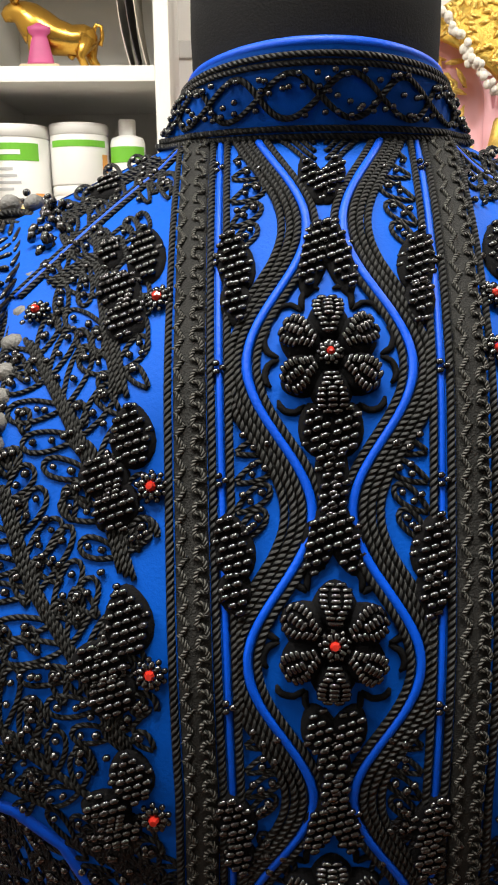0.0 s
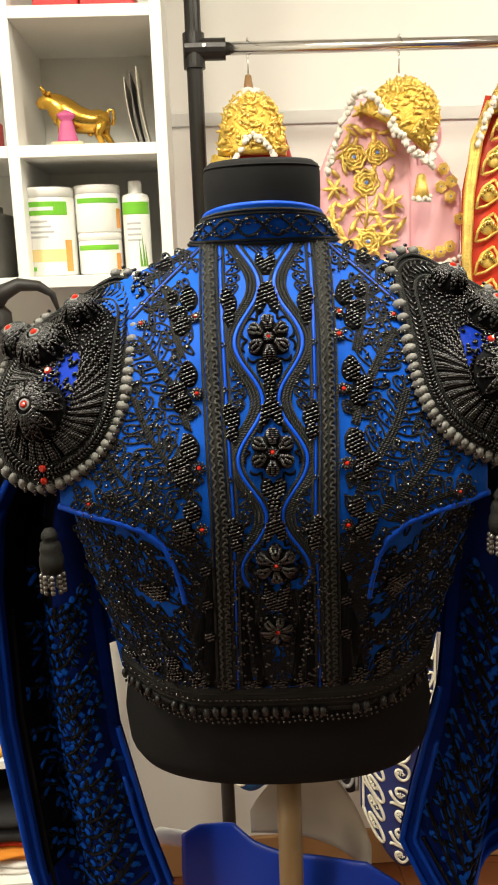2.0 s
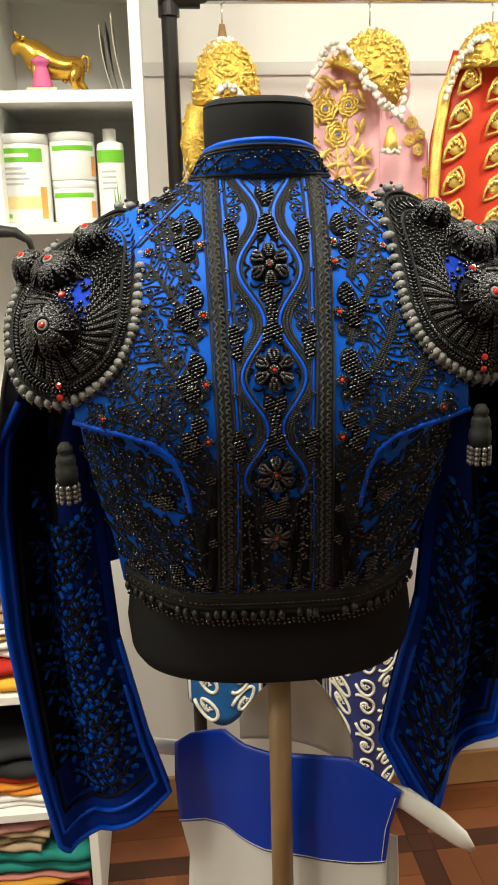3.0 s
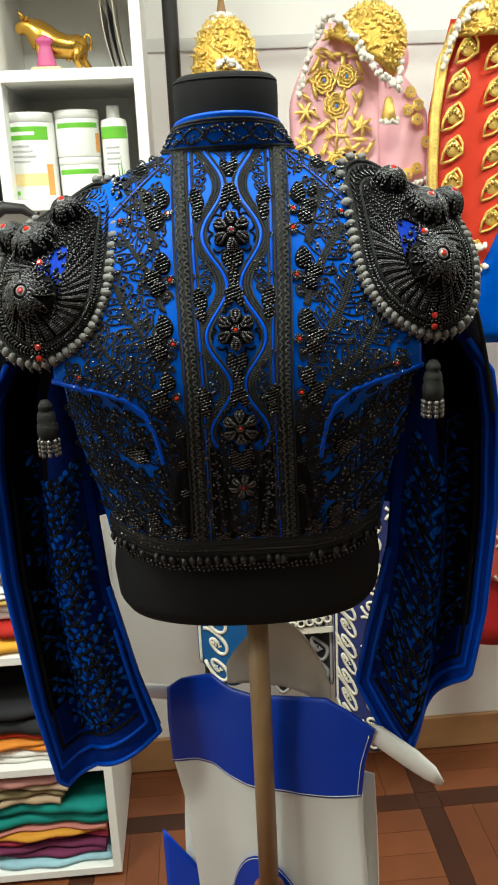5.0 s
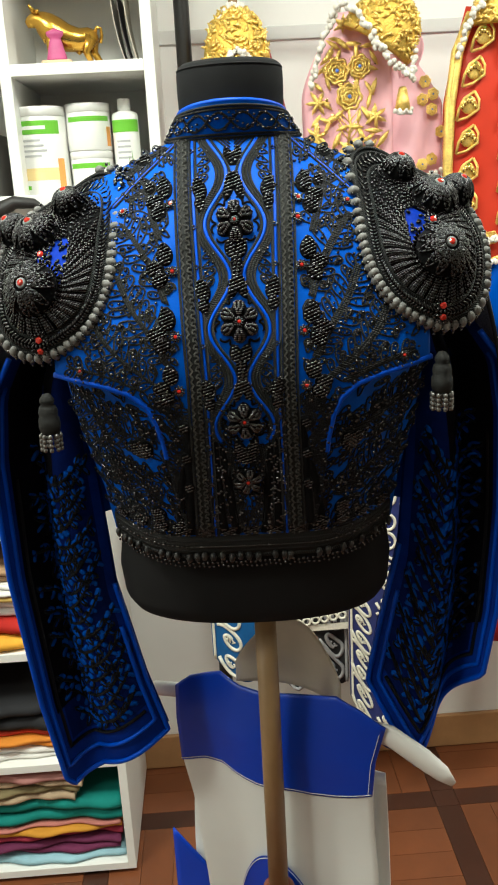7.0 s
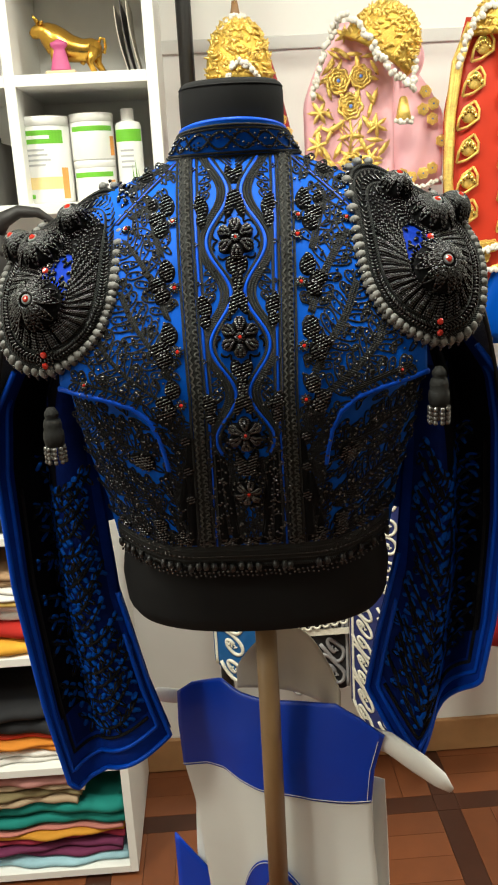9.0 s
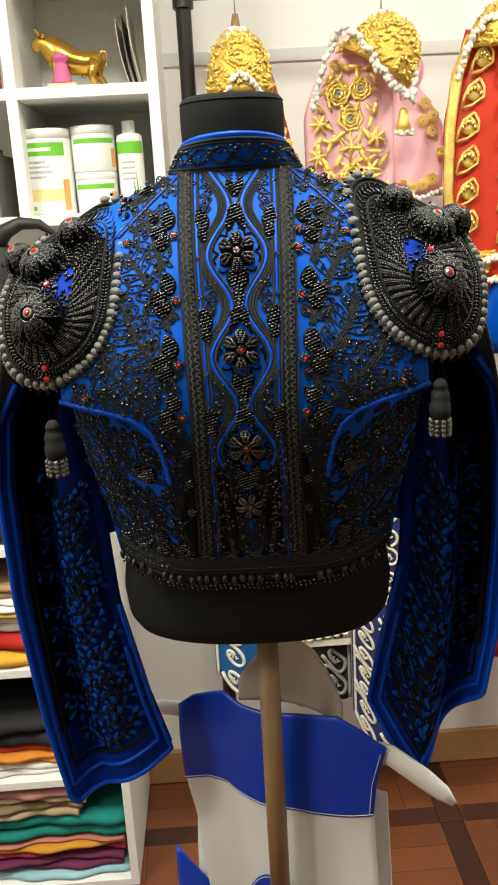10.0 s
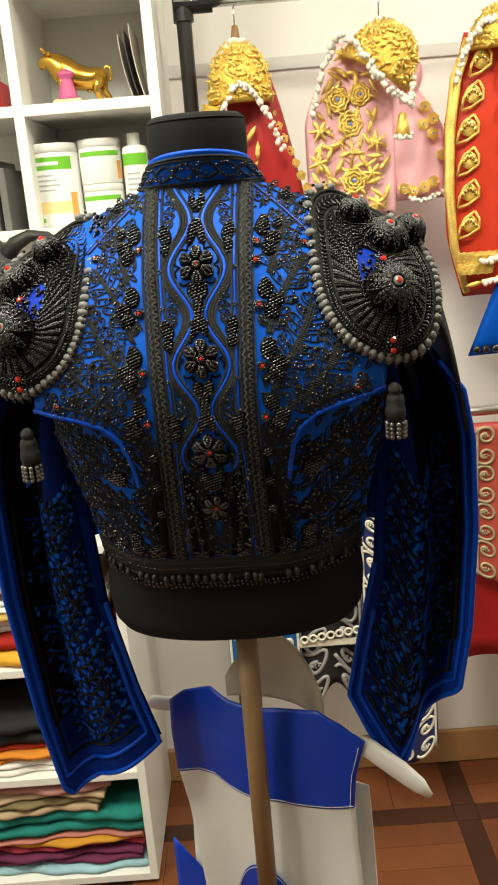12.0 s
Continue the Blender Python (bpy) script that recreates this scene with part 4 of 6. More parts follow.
        m = Matrix.Translation(c0) @ nn.to_track_quat("Z", "Y").to_matrix().to_4x4()
        ro = part("rosette", lathe([(rad * 1.02, -0.004), (rad, 0.003), (rad * 0.88, 0.0095), (rad * 0.55, 0.0148), (0, 0.0168)], 24, m=m), FELT, pad, "domed rosette of looped black bead strings", smooth=True)
        mm = Mesher()
        for k in range(12):
            a0 = 2 * math.pi * k / 12 + random.uniform(-0.1, 0.1)
            for j in range(4):
                w = 0.10 + 0.085 * j
                prev = None
                for t in np.linspace(-1, 1, 11):
                    q = 1 - abs(t) ** 1.7
                    rr = rad * (0.28 + (0.80 - 0.16 * j) * q)
                    a = a0 + (0.34 - 0.07 * j) * t
                    hh = 0.0180 * math.sqrt(max(0.02, 1 - (rr / rad * 0.92) ** 2)) + 0.0008 * random.random()
                    p = m @ Vector((rr * math.cos(a), rr * math.sin(a), hh))
                    if prev is not None:
                        mm.bead((p + prev) / 2, 0.00125, p - prev, max(0.9, (p - prev).length / 0.0025), 5)
                    prev = p
        for k in range(44):
            a = 2 * math.pi * k / 44
            mm.bead(m @ Vector((rad * 1.12 * math.cos(a), rad * 1.12 * math.sin(a), -0.001)), 0.0011, m.to_3x3() @ Vector((math.cos(a), math.sin(a), 0.5)), 2.0, 5)
        mm.out("string_beading", PADBEAD, ro, kind="stuff")
        part("red_stone", lathe([(0.0030, 0.0), (0.0030, 0.0008), (0.0019, 0.0022), (0, 0.0024)], 8, m=m @ Matrix.Translation((0, 0.001, 0.0178))), RED, ro, "red faceted stone")
        part("stone_setting", lathe([(0.0046, -0.001), (0.0044, 0.0008), (0.0031, 0.0012), (0.0030, 0.0)], 16, m=m @ Matrix.Translation((0, 0.001, 0.0174))), DROP, ro)
    for gx, gz in ((0.169, 1.5500), (0.172, 1.4830), (0.172, 1.4740)):
        gem(pad, sgn * gx, gz - 1.2 * sag, 0.0030, f=f, h=0.0052)
    # tassel under the epaulette
    tx, ty = sgn * 0.173, -0.128
    tm = Matrix.Translation((tx, ty, 1.432 - 2.0 * sag))
    ts = part("tassel", lathe([(0, 0.012), (0.0035, 0.011), (0.0062, 0.007), (0.0066, 0.004), (0.0052, 0.002), (0.0074, 0.000), (0.0086, -0.005), (0.0080, -0.009), (0.0092, -0.011), (0.0096, -0.017), (0.0088, -0.022), (0.0066, -0.0245), (0, -0.025)], 18, m=tm), TAPE, pad, "barrel-shaped black tassel with beaded ends", smooth=True)
    tb = Mesher()
    for k in range(9):
        a = 2 * math.pi * k / 9
        for j in range(4):
            tb.bead(tm @ Vector((0.0085 * math.cos(a), 0.0085 * math.sin(a), -0.0262 - 0.0040 * j)), 0.0022, (0, 0, 1), 1.0)
    tb.out("tassel_fringe", SILVERBEAD, ts)
    return pad


for sgn in (-1, 1):
    epaulette(sgn)
    # rough strings at the top of the epaulette's inner edge
    tuft = Mesher()
    for k in range(26):
        x = 0.100 + random.uniform(-0.004, 0.010)
        z = 1.600 + random.uniform(-0.010, 0.008)
        tuft.bead(on(sgn * x, z, 0.001 + random.uniform(0, 0.005), yoke_y), 0.0019, (random.uniform(-1, 1), random.uniform(-1, 1), 1), 1.3)
    tuft.out("shoulder_beading", BEAD, jk, kind="stuff")


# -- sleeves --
# near-black for the sheet that stands in for shade in the sleeves
SLEEVE_SHADE = mat("sleeve_shade_black", (0.003, 0.003, 0.006), 0.9, vary=0.3, scale=60, bump=0.2, spec=0.1)
INDIGO = mat("indigo_black_velvet", (0.0008, 0.010, 0.105), 0.8, vary=0.4, scale=70, bump=0.3, bump_scale=400, spec=0.1)
SLEEVE = mat("deep_blue_velvet", (0.0008, 0.026, 0.26), 0.7, vary=0.3, scale=90, bump=0.3, bump_scale=400, spec=0.15)


def sleeve(sgn):
    """A stiff open half-sleeve: an outer wall that folds round to a panel facing back."""
    tip = 0.07 if sgn < 0 else 0.60
    low = (0.936, 0.922, 0.983) if sgn < 0 else (1.052, 0.934, 1.037)
    xin = 0.114 if sgn < 0 else 0.122

    def fn(u, v, h=0.0):
        xo = float(np.interp(v, [0, 0.12, 0.25, 0.5, 0.8, 1.0], [0.215, 0.252, 0.262, 0.266, 0.261, 0.250] if sgn > 0 else [0.215, 0.252, 0.262, 0.263, 0.251, 0.236]))
        xi = float(np.interp(v, [0, 0.15, 0.35, 0.6, 0.85, 1.0], [0.165, 0.168, 0.165, 0.158, 0.134, xin]))
        zb = float(np.interp(u, [0, tip, 1], low))
        x = xo + (xi - xo) * u
        z = 1.462 + (zb - 1.462) * v
        deep = 0.080 * math.exp(-((u - 0.28) / 0.15) ** 2) * (1 - (0.7 if sgn > 0 else 0.97) * v) - 0.048 * math.exp(-(u / 0.10) ** 2) * (1 - 0.6 * v)
        y = 0.005 + deep - 0.020 * math.sin(math.pi * min(1, max(0, (u - 0.35) / 0.65))) + 0.01 * v
        return Vector((sgn * x, y - h, z))
    sm = grid(fn, 40, 60)
    grid(lambda u, v: fn(u, v) + Vector((sgn * 0.004 * (1 - u), 0.012 + 0.050 * math.sin(math.pi * u), 0)), 40, 60, sm)
    bmesh.ops.recalc_face_normals(sm, faces=sm.faces)
    sl = part("sleeve", sm, SLEEVE, jk, "stiff blue sleeve hanging open with dark embroidery", smooth=True)
    pp = Mesher()
    pp.cord([fn(0, v, 0.003) for v in np.linspace(0.04, 1, 60)] + [fn(u, 1, 0.003) for u in np.linspace(0.02, 1, 60)] + [fn(1, v, 0.003) for v in np.linspace(0.99, 0.6, 30)], 0.0030, 8, 1.0)
    pp.out("sleeve_piping", PIPING, sl)
    p2 = Mesher()
    p2.cord([fn(0.06, v, 0.003) for v in np.linspace(0.1, 0.955, 55)] + [fn(u, 0.955, 0.003) for u in np.linspace(0.08, 0.93, 50)] + [fn(0.94, v, 0.003) for v in np.linspace(0.95, 0.7, 20)], 0.0026, 7, 1.0)
    p2.out("inner_piping", PIPING, sl)
    nr = lambda p: (0, -1, 0)
    ed = Mesher()
    ed.cord([fn(0.11, v, 0.003) for v in np.linspace(0.3, 0.920, 45)] + [fn(u, 0.920, 0.003) for u in np.linspace(0.13, 0.90, 48)], 0.0022, 6, 0.9, normal=nr)
    ed.out("border_cord", DARKCORD, sl)
    # black sheet just off the sleeve: painted shade in its deep fold
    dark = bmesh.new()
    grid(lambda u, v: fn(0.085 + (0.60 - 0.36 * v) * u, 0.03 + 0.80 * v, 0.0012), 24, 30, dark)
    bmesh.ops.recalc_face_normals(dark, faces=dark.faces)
    part("sleeve_lining", dark, SLEEVE_SHADE, sl, "black sheet standing in for the shade inside the sleeve", smooth=True)
    gr = grid(lambda u, v: fn(0.13 + 0.79 * u, 0.08 + 0.83 * v, 0.0007), 30, 50)
    bmesh.ops.recalc_face_normals(gr, faces=gr.faces)
    part("sleeve_ground", gr, INDIGO, sl, "blue-black velvet ground", smooth=True)
    leafy = Mesher()
    cd = Mesher()
    rnd = random.Random(7 if sgn < 0 else 9)
    # leafy branches of cord, crowded all over the panel
    for k in range(17):
        v0 = 0.30 + 0.036 * k
        for sd in (-1, 1):
            u0, du, dv = 0.53 + 0.05 * math.sin(2.1 * k), sd * rnd.uniform(0.30, 0.38), rnd.uniform(-0.07, -0.03)
            branch = lambda t: (min(0.93, max(0.15, u0 + du * t)), min(0.905, v0 + 0.02 + dv * t + 0.012 * math.sin(3 * t)))
            cd.cord([fn(*branch(t), 0.0015) for t in np.linspace(0, 1, 10)], 0.0022, 5, 0.9, normal=nr)
            for j in range(5):
                t = (j + 0.5) / 5
                bu, bv = branch(t)
                for s2 in (-1, 1):
                    ln, lv = rnd.uniform(0.035, 0.065) * sd, s2 * rnd.uniform(0.016, 0.026)
                    bend = rnd.uniform(-0.03, 0.03)
                    leafy.cord([fn(min(0.95, max(0.14, bu + 0.75 * ln * w + bend * math.sin(3 * w))), min(0.912, bv + lv * (0.15 + 0.60 * w)), 0.0014) for w in np.linspace(0, 1, 6)], rnd.uniform(0.0024, 0.0038), 6, 0.4, normal=nr, taper=True)
                    if rnd.random() < 0.45:
                        continue
                    pts = []
                    for w in np.linspace(0, 1, 7):
                        q = math.pi * (0.08 + 1.84 * w)
                        lx, ly = 0.5 - 0.5 * math.cos(q), 0.28 * math.sin(q)
                        uu = min(0.96, max(0.13, bu + ln * lx - 0.5 * lv * ly * 4))
                        pts.append(fn(uu, min(0.915, bv + lv * lx + 0.1 * ln * ly * 1.5), 0.0016 + 0.001 * lx))
                    cd.cord(pts, 0.0012, 5, 0.9, normal=nr)
    leafy.out("blue_leafwork", BLUE, sl, "raised royal blue satin leaves", kind="stuff")
    cd.out("sleeve_cord", DARKCORD, sl, "black cord leaves", kind="stuff")
    cap = grid(lambda u, v: Vector((sgn * (0.205 + 0.052 * v ** 0.6), -0.060 + 0.13 * u + 0.02 * v, 1.55 - 0.14 * v ** 1.3 - 0.04 * (2 * u - 1) ** 2)), 20, 20, thick=(-sgn * 0.004, 0, 0))
    part("sleeve_head", cap, TAPE, sl, "dark braided top of the sleeve", smooth=True)


for sgn in (-1, 1):
    sleeve(sgn)

# ---- things on the wall shelf ----
CANWHITE = mat("white_plastic", (0.82, 0.81, 0.78), 0.35, vary=0.03, scale=20, bump=0.02)
GREEN = mat("green_label", (0.16, 0.48, 0.03), 0.45, vary=0.08, scale=30, bump=0)
GREY = mat("grey_print", (0.45, 0.45, 0.45), 0.6, vary=0.1, bump=0)
CREAM = mat("cream_print", (0.80, 0.62, 0.28), 0.55, vary=0.2, scale=40, bump=0)
ORANGE = mat("orange_print", (0.75, 0.33, 0.08), 0.55, vary=0.25, scale=60, bump=0)
GOLDMETAL = mat("gold_paint", (0.62, 0.36, 0.06), 0.25, 0.9, vary=0.2, scale=60, bump=0.15, bump_scale=120)
PINK = mat("pink_resin", (0.45, 0.07, 0.20), 0.5, vary=0.15, scale=60, bump=0.05)


def wrap(r, z0, z1, a0, a1, h=0.0006, seg=16):
    """A curved patch of a label on a round can, seen from the front at -90 degrees."""
    out = bmesh.new()
    grid(lambda u, v: Vector(((r + h) * math.cos(math.radians(a0 + (a1 - a0) * u)), (r + h) * math.sin(math.radians(a0 + (a1 - a0) * u)), z0 + (z1 - z0) * v)), seg, 1, out)
    return out


def canister(x, y, z, r, h, lid=0.018, big=True, spin=0):
    c = tagged(empty("canister", pose(x, y, z, 0, 0, spin)), "white plastic supplement canister with a green label band", "canister", group="canisters on the shelf")
    part("body", lathe([(0, 0), (r * 0.95, 0), (r * 0.985, 0.003), (r * 0.985, h - lid - 0.003), (r * 0.95, h - lid)], 40), CANWHITE, c, smooth=True)
    part("lid", lathe([(r * 0.96, h - lid - 0.001), (r, h - lid), (r, h - 0.004), (r * 0.97, h), (0, h + 0.0005)], 40), CANWHITE, c, smooth=True)
    rr = r * 0.985
    top = h - lid
    part("label_band", wrap(rr, top - 0.036 * (1 if big else 0.55), top - 0.010, -150, -30), GREEN, c)
    part("label_print", wrap(rr, top - 0.027, top - 0.020, -122, -62, 0.0012), CANWHITE, c) if big else None
    if big:
        for k in range(4):
            part("label_print", wrap(rr, top - 0.050 - 0.010 * k, top - 0.046 - 0.010 * k, -128, -75 + 6 * (k % 3), 0.0008), GREY, c)
        part("label_picture", wrap(rr, 0.028, 0.052, -135, -40), CREAM, c)
        part("label_picture", wrap(rr, 0.008, 0.070, -40, -22), ORANGE, c)
        part("label_stamp", wrap(rr, 0.010, 0.018, -118, -106), GREEN, c)
        part("label_side", wrap(rr, 0.060, 0.062, -170, -152), GREY, c)
        part("label_side", wrap(rr, 0.125, 0.132, -172, -152), GREY, c)
    else:
        part("label_picture", wrap(rr, 0.008, h * 0.5, -40, -22), ORANGE, c)
    return c


canister(-0.3230, 1.425, 1.6145, 0.0550, 0.172, spin=-8)
canister(-0.2230, 1.435, 1.6145, 0.0455, 0.082, 0.014, False)
canister(-0.2230, 1.435, 1.6970, 0.0470, 0.093, 0.016, False, spin=6)
bot = tagged(empty("bottle", pose(-0.1450, 1.425, 1.6145)), "white plastic bottle with a green label band and screw cap", "bottle")
part("body", lathe([(0, 0), (0.026, 0), (0.0275, 0.003), (0.0275, 0.146), (0.025, 0.154), (0.014, 0.158)], 32), CANWHITE, bot, smooth=True)
part("cap", lathe([(0.0135, 0.156), (0.0135, 0.180), (0.012, 0.182), (0, 0.182)], 24), CANWHITE, bot, smooth=True)
part("label_band", wrap(0.0275, 0.116, 0.140, -160, -20), GREEN, bot)
for k in range(4):
    part("label_print", wrap(0.0275, 0.096 - 0.011 * k, 0.100 - 0.011 * k, -130, -70), GREY, bot)
LEAF = mat("aloe_print", (0.14, 0.30, 0.04), 0.5, vary=0.15, bump=0)
for a, t in ((-75, 0.07), (-62, 0.085), (-50, 0.06)):
    bm = bmesh.new()
    vs = [bm.verts.new(Vector((0.0283 * math.cos(math.radians(q)), 0.0283 * math.sin(math.radians(q)), z))) for q, z in ((a - 5, 0.012), (a + 7, 0.012), (a - 6, t))]
    bm.faces.new(vs)
    part("leaf_print", bm, LEAF, bot)

# gold bull figurine, one body of joined swellings
bm = bmesh.new()
spine = [(-0.075, 0.069, 0.006), (-0.068, 0.073, 0.0105), (-0.058, 0.077, 0.0135), (-0.047, 0.073, 0.0190), (-0.035, 0.066, 0.0245), (-0.018, 0.054, 0.0275), (0.004, 0.046, 0.0235), (0.028, 0.042, 0.0200), (0.048, 0.044, 0.0190), (0.060, 0.045, 0.0130), (0.065, 0.044, 0.004)]
tube([(x, 0, z) for x, z, r in spine], [r for x, z, r in spine], 16, bm, up=(0, -1, 0))
for sd in (-1, 1):
    tube([(-0.056, sd * 0.006, 0.088), (-0.060, sd * 0.015, 0.091), (-0.064, sd * 0.017, 0.096), (-0.066, sd * 0.015, 0.100)], [0.0045, 0.004, 0.0025, 0.001], 8, bm)
    tube([(-0.054, sd * 0.011, 0.086), (-0.047, sd * 0.022, 0.088)], [0.005, 0.002], 8, bm)
    tube([(-0.026, sd * 0.012, 0.050), (-0.030, sd * 0.012, 0.022), (-0.028 - 0.004 * sd, sd * 0.012, 0.0)], [0.015, 0.008, 0.006], 10, bm)
    tube([(0.052, sd * 0.010, 0.044), (0.047 + 0.008 * sd, sd * 0.011, 0.020), (0.060 + 0.010 * sd, sd * 0.011, 0.0)], [0.015, 0.0075, 0.0055], 10, bm)
    tube([(-0.050, sd * 0.004, 0.062), (-0.036, sd * 0.004, 0.044)], [0.006, 0.010], 8, bm)
tube([(0.060, 0, 0.054), (0.064, 0, 0.062), (0.072, 0, 0.060), (0.073, 0, 0.048), (0.069, 0, 0.036)], [0.004, 0.003, 0.003, 0.003, 0.0035], 8, bm)
tube([(0.026, 0, 0.026), (0.022, 0, 0.019)], [0.007, 0.004], 8, bm)
bull = tagged(part("bull_figurine", bm, GOLDMETAL, smooth=True, m=pose(-0.250, 1.420, 1.8640, 0, 0, 4) @ Matrix.Diagonal((1.0, 1.1, 1.14, 1.0))), "small shiny gold bull figurine on the shelf", "figurine")
tagged(part("stone_base", lathe([(0, -0.002), (0.045, -0.002), (0.048, 0.003), (0.043, 0.0075), (0, 0.0085)], 20, m=Matrix.Scale(1.9, 4, (1, 0, 0)), squash=0.6), CANWHITE, smooth=True, m=pose(-0.245, 1.423, 1.8605)), "white plaster base under the gold bull", "base")
fig = tagged(part("pink_ornament", lathe([(0, 0), (0.0210, 0), (0.0205, 0.003), (0.0125, 0.036), (0.0105, 0.041), (0.0165, 0.046), (0.0175, 0.053), (0.012, 0.055), (0.004, 0.059), (0, 0.060)], 24, squash=0.6), PINK, smooth=True, m=pose(-0.267, 1.390, 1.8705)), "small pink cape-shaped ornament on a pale base", "ornament")
tagged(part("ornament_base", box(-0.03, 0.03, -0.017, 0.017, 0, 0.012, 0.003), mat("pale_wood", (0.62, 0.45, 0.28), 0.6), m=pose(-0.267, 1.390, 1.8585)), "pale wooden base block under the pink ornament", "base")
PAPER = mat("cream_card", (0.55, 0.50, 0.42), 0.7, vary=0.1, scale=20, bump=0.05)
for k in range(3):
    tagged(part("card_sheet", grid(lambda u, v: Vector((0.022 * (1 - v) ** 2 - 0.012 * k, 0.17 * u, 0.150 * v - 0.01 * k * v)), 4, 14, thick=(0.0015, 0, 0)), PAPER if k != 1 else mat("dark_card", (0.06, 0.05, 0.05), 0.6), smooth=False, m=pose(-0.128, 1.40, 1.8590)), "curved card sheet leaning against the shelf side", "card", group="cards on the shelf")
REDBOX = mat("red_box", (0.50, 0.015, 0.02), 0.45, vary=0.15, scale=30, bump=0.04)
tagged(part("red_box", box(-0.45, -0.405, 1.37, 1.46, 1.8585, 1.918, 0.003), REDBOX), "small red cardboard box", "box")
bm = lathe([(0, 0), (0.016, 0), (0.017, 0.05), (0.008, 0.065), (0.007, 0.085), (0, 0.086)], 18)
tagged(part("red_bottle", bm, REDBOX, smooth=True, m=pose(-0.427, 1.415, 1.9185)), "small red bottle standing on a red box", "bottle")
for x0, x1 in ((-0.31, -0.225), (-0.222, -0.12)):
    tagged(part("red_book", box(x0, x1, 1.36, 1.51, 2.1045, 2.150, 0.004), REDBOX), "red album lying on the upper shelf", "book", group="red albums")
DARKGREY = mat("grey_plastic_frame", (0.14, 0.13, 0.125), 0.5, vary=0.1, bump=0.03)
for k, x in enumerate((-0.43, -0.455)):
    tagged(part("picture_frame", box(x - 0.008, x + 0.008, 1.38, 1.58, 1.6145, 1.745 + 0.02 * k, 0.002), DARKGREY), "dark grey picture frame standing on edge", "picture frame", group="frames on the shelf")

# ---- top of the bookcase ----
HORN = mat("dark_horn", (0.045, 0.038, 0.032), 0.3, vary=0.3, scale=40, bump=0.1, bump_scale=80)
HIDE = mat("black_hide", (0.018, 0.016, 0.015), 0.55, vary=0.4, scale=30, bump=0.5, bump_scale=60)
bm = bmesh.new()
tube([(-0.50, 0, 0.10), (-0.47, 0, 0.17), (-0.445, -0.005, 0.245), (-0.435, -0.01, 0.31), (-0.45, -0.01, 0.355)], [0.055, 0.065, 0.060, 0.048, 0.02], 18, bm, up=(0, -1, 0))
tube([(-0.445, -0.02, 0.25), (-0.425, -0.045, 0.19), (-0.42, -0.055, 0.14)], [0.045, 0.035, 0.025], 14, bm)
tube([(-0.52, 0.02, 0.0), (-0.51, 0.01, 0.06), (-0.49, 0, 0.13)], [0.07, 0.06, 0.055], 16, bm)
for c in (bm,):
    tube([(-0.425, -0.02, 0.320), (-0.395, -0.03, 0.352), (-0.362, -0.035, 0.366), (-0.326, -0.03, 0.362), (-0.303, -0.02, 0.345), (-0.292, -0.015, 0.305)], [0.019, 0.0165, 0.013, 0.010, 0.007, 0.003], 12, c)
    tube([(-0.425, -0.03, 0.30), (-0.400, -0.045, 0.285)], [0.016, 0.006], 10, c)
hd = tagged(part("bull_bust", bm, HIDE, smooth=True, m=pose(-0.005, 1.33, 1.235)), "black bull bust with long curved horns", "bust")
tagged(part("green_mat", box(-0.62, -0.36, 1.26, 1.42, 1.2155, 1.2345, 0.004), mat("olive_felt", (0.16, 0.17, 0.05), 0.9, vary=0.2, scale=80, bump=0.2)), "olive green felt pad under the bust", "pad")
bm = grid(lambda u, v: Vector((0.17 * u, 0.012 * math.sin(9 * u + 3 * v), 0.30 * v)), 16, 10, thick=(0, 0.003, 0))
tagged(part("red_cloth", bm, REDBOX, smooth=True, m=pose(-0.36, 1.56, 1.2155)), "red cloth hanging folded behind the bust", "cloth")
bm = grid(lambda u, v: Vector((0.075 * u, 0.010 * math.sin(7 * u + 3 * v), 0.05 * v + 0.25)), 8, 6, thick=(0, 0.003, 0))
tagged(part("yellow_cloth", bm, mat("yellow_cotton", (0.75, 0.42, 0.04), 0.8, vary=0.1), smooth=True, m=pose(-0.365, 1.545, 1.2155)), "yellow strip of cloth beside the red one", "cloth")


# ---- folded fabrics in the bookcase ----
CLOTH = {}


def cloth(name, c, rough=0.8):
    return mat(name, c, rough, vary=0.18, scale=30, bump=0.25, bump_scale=500, spec=0.2)


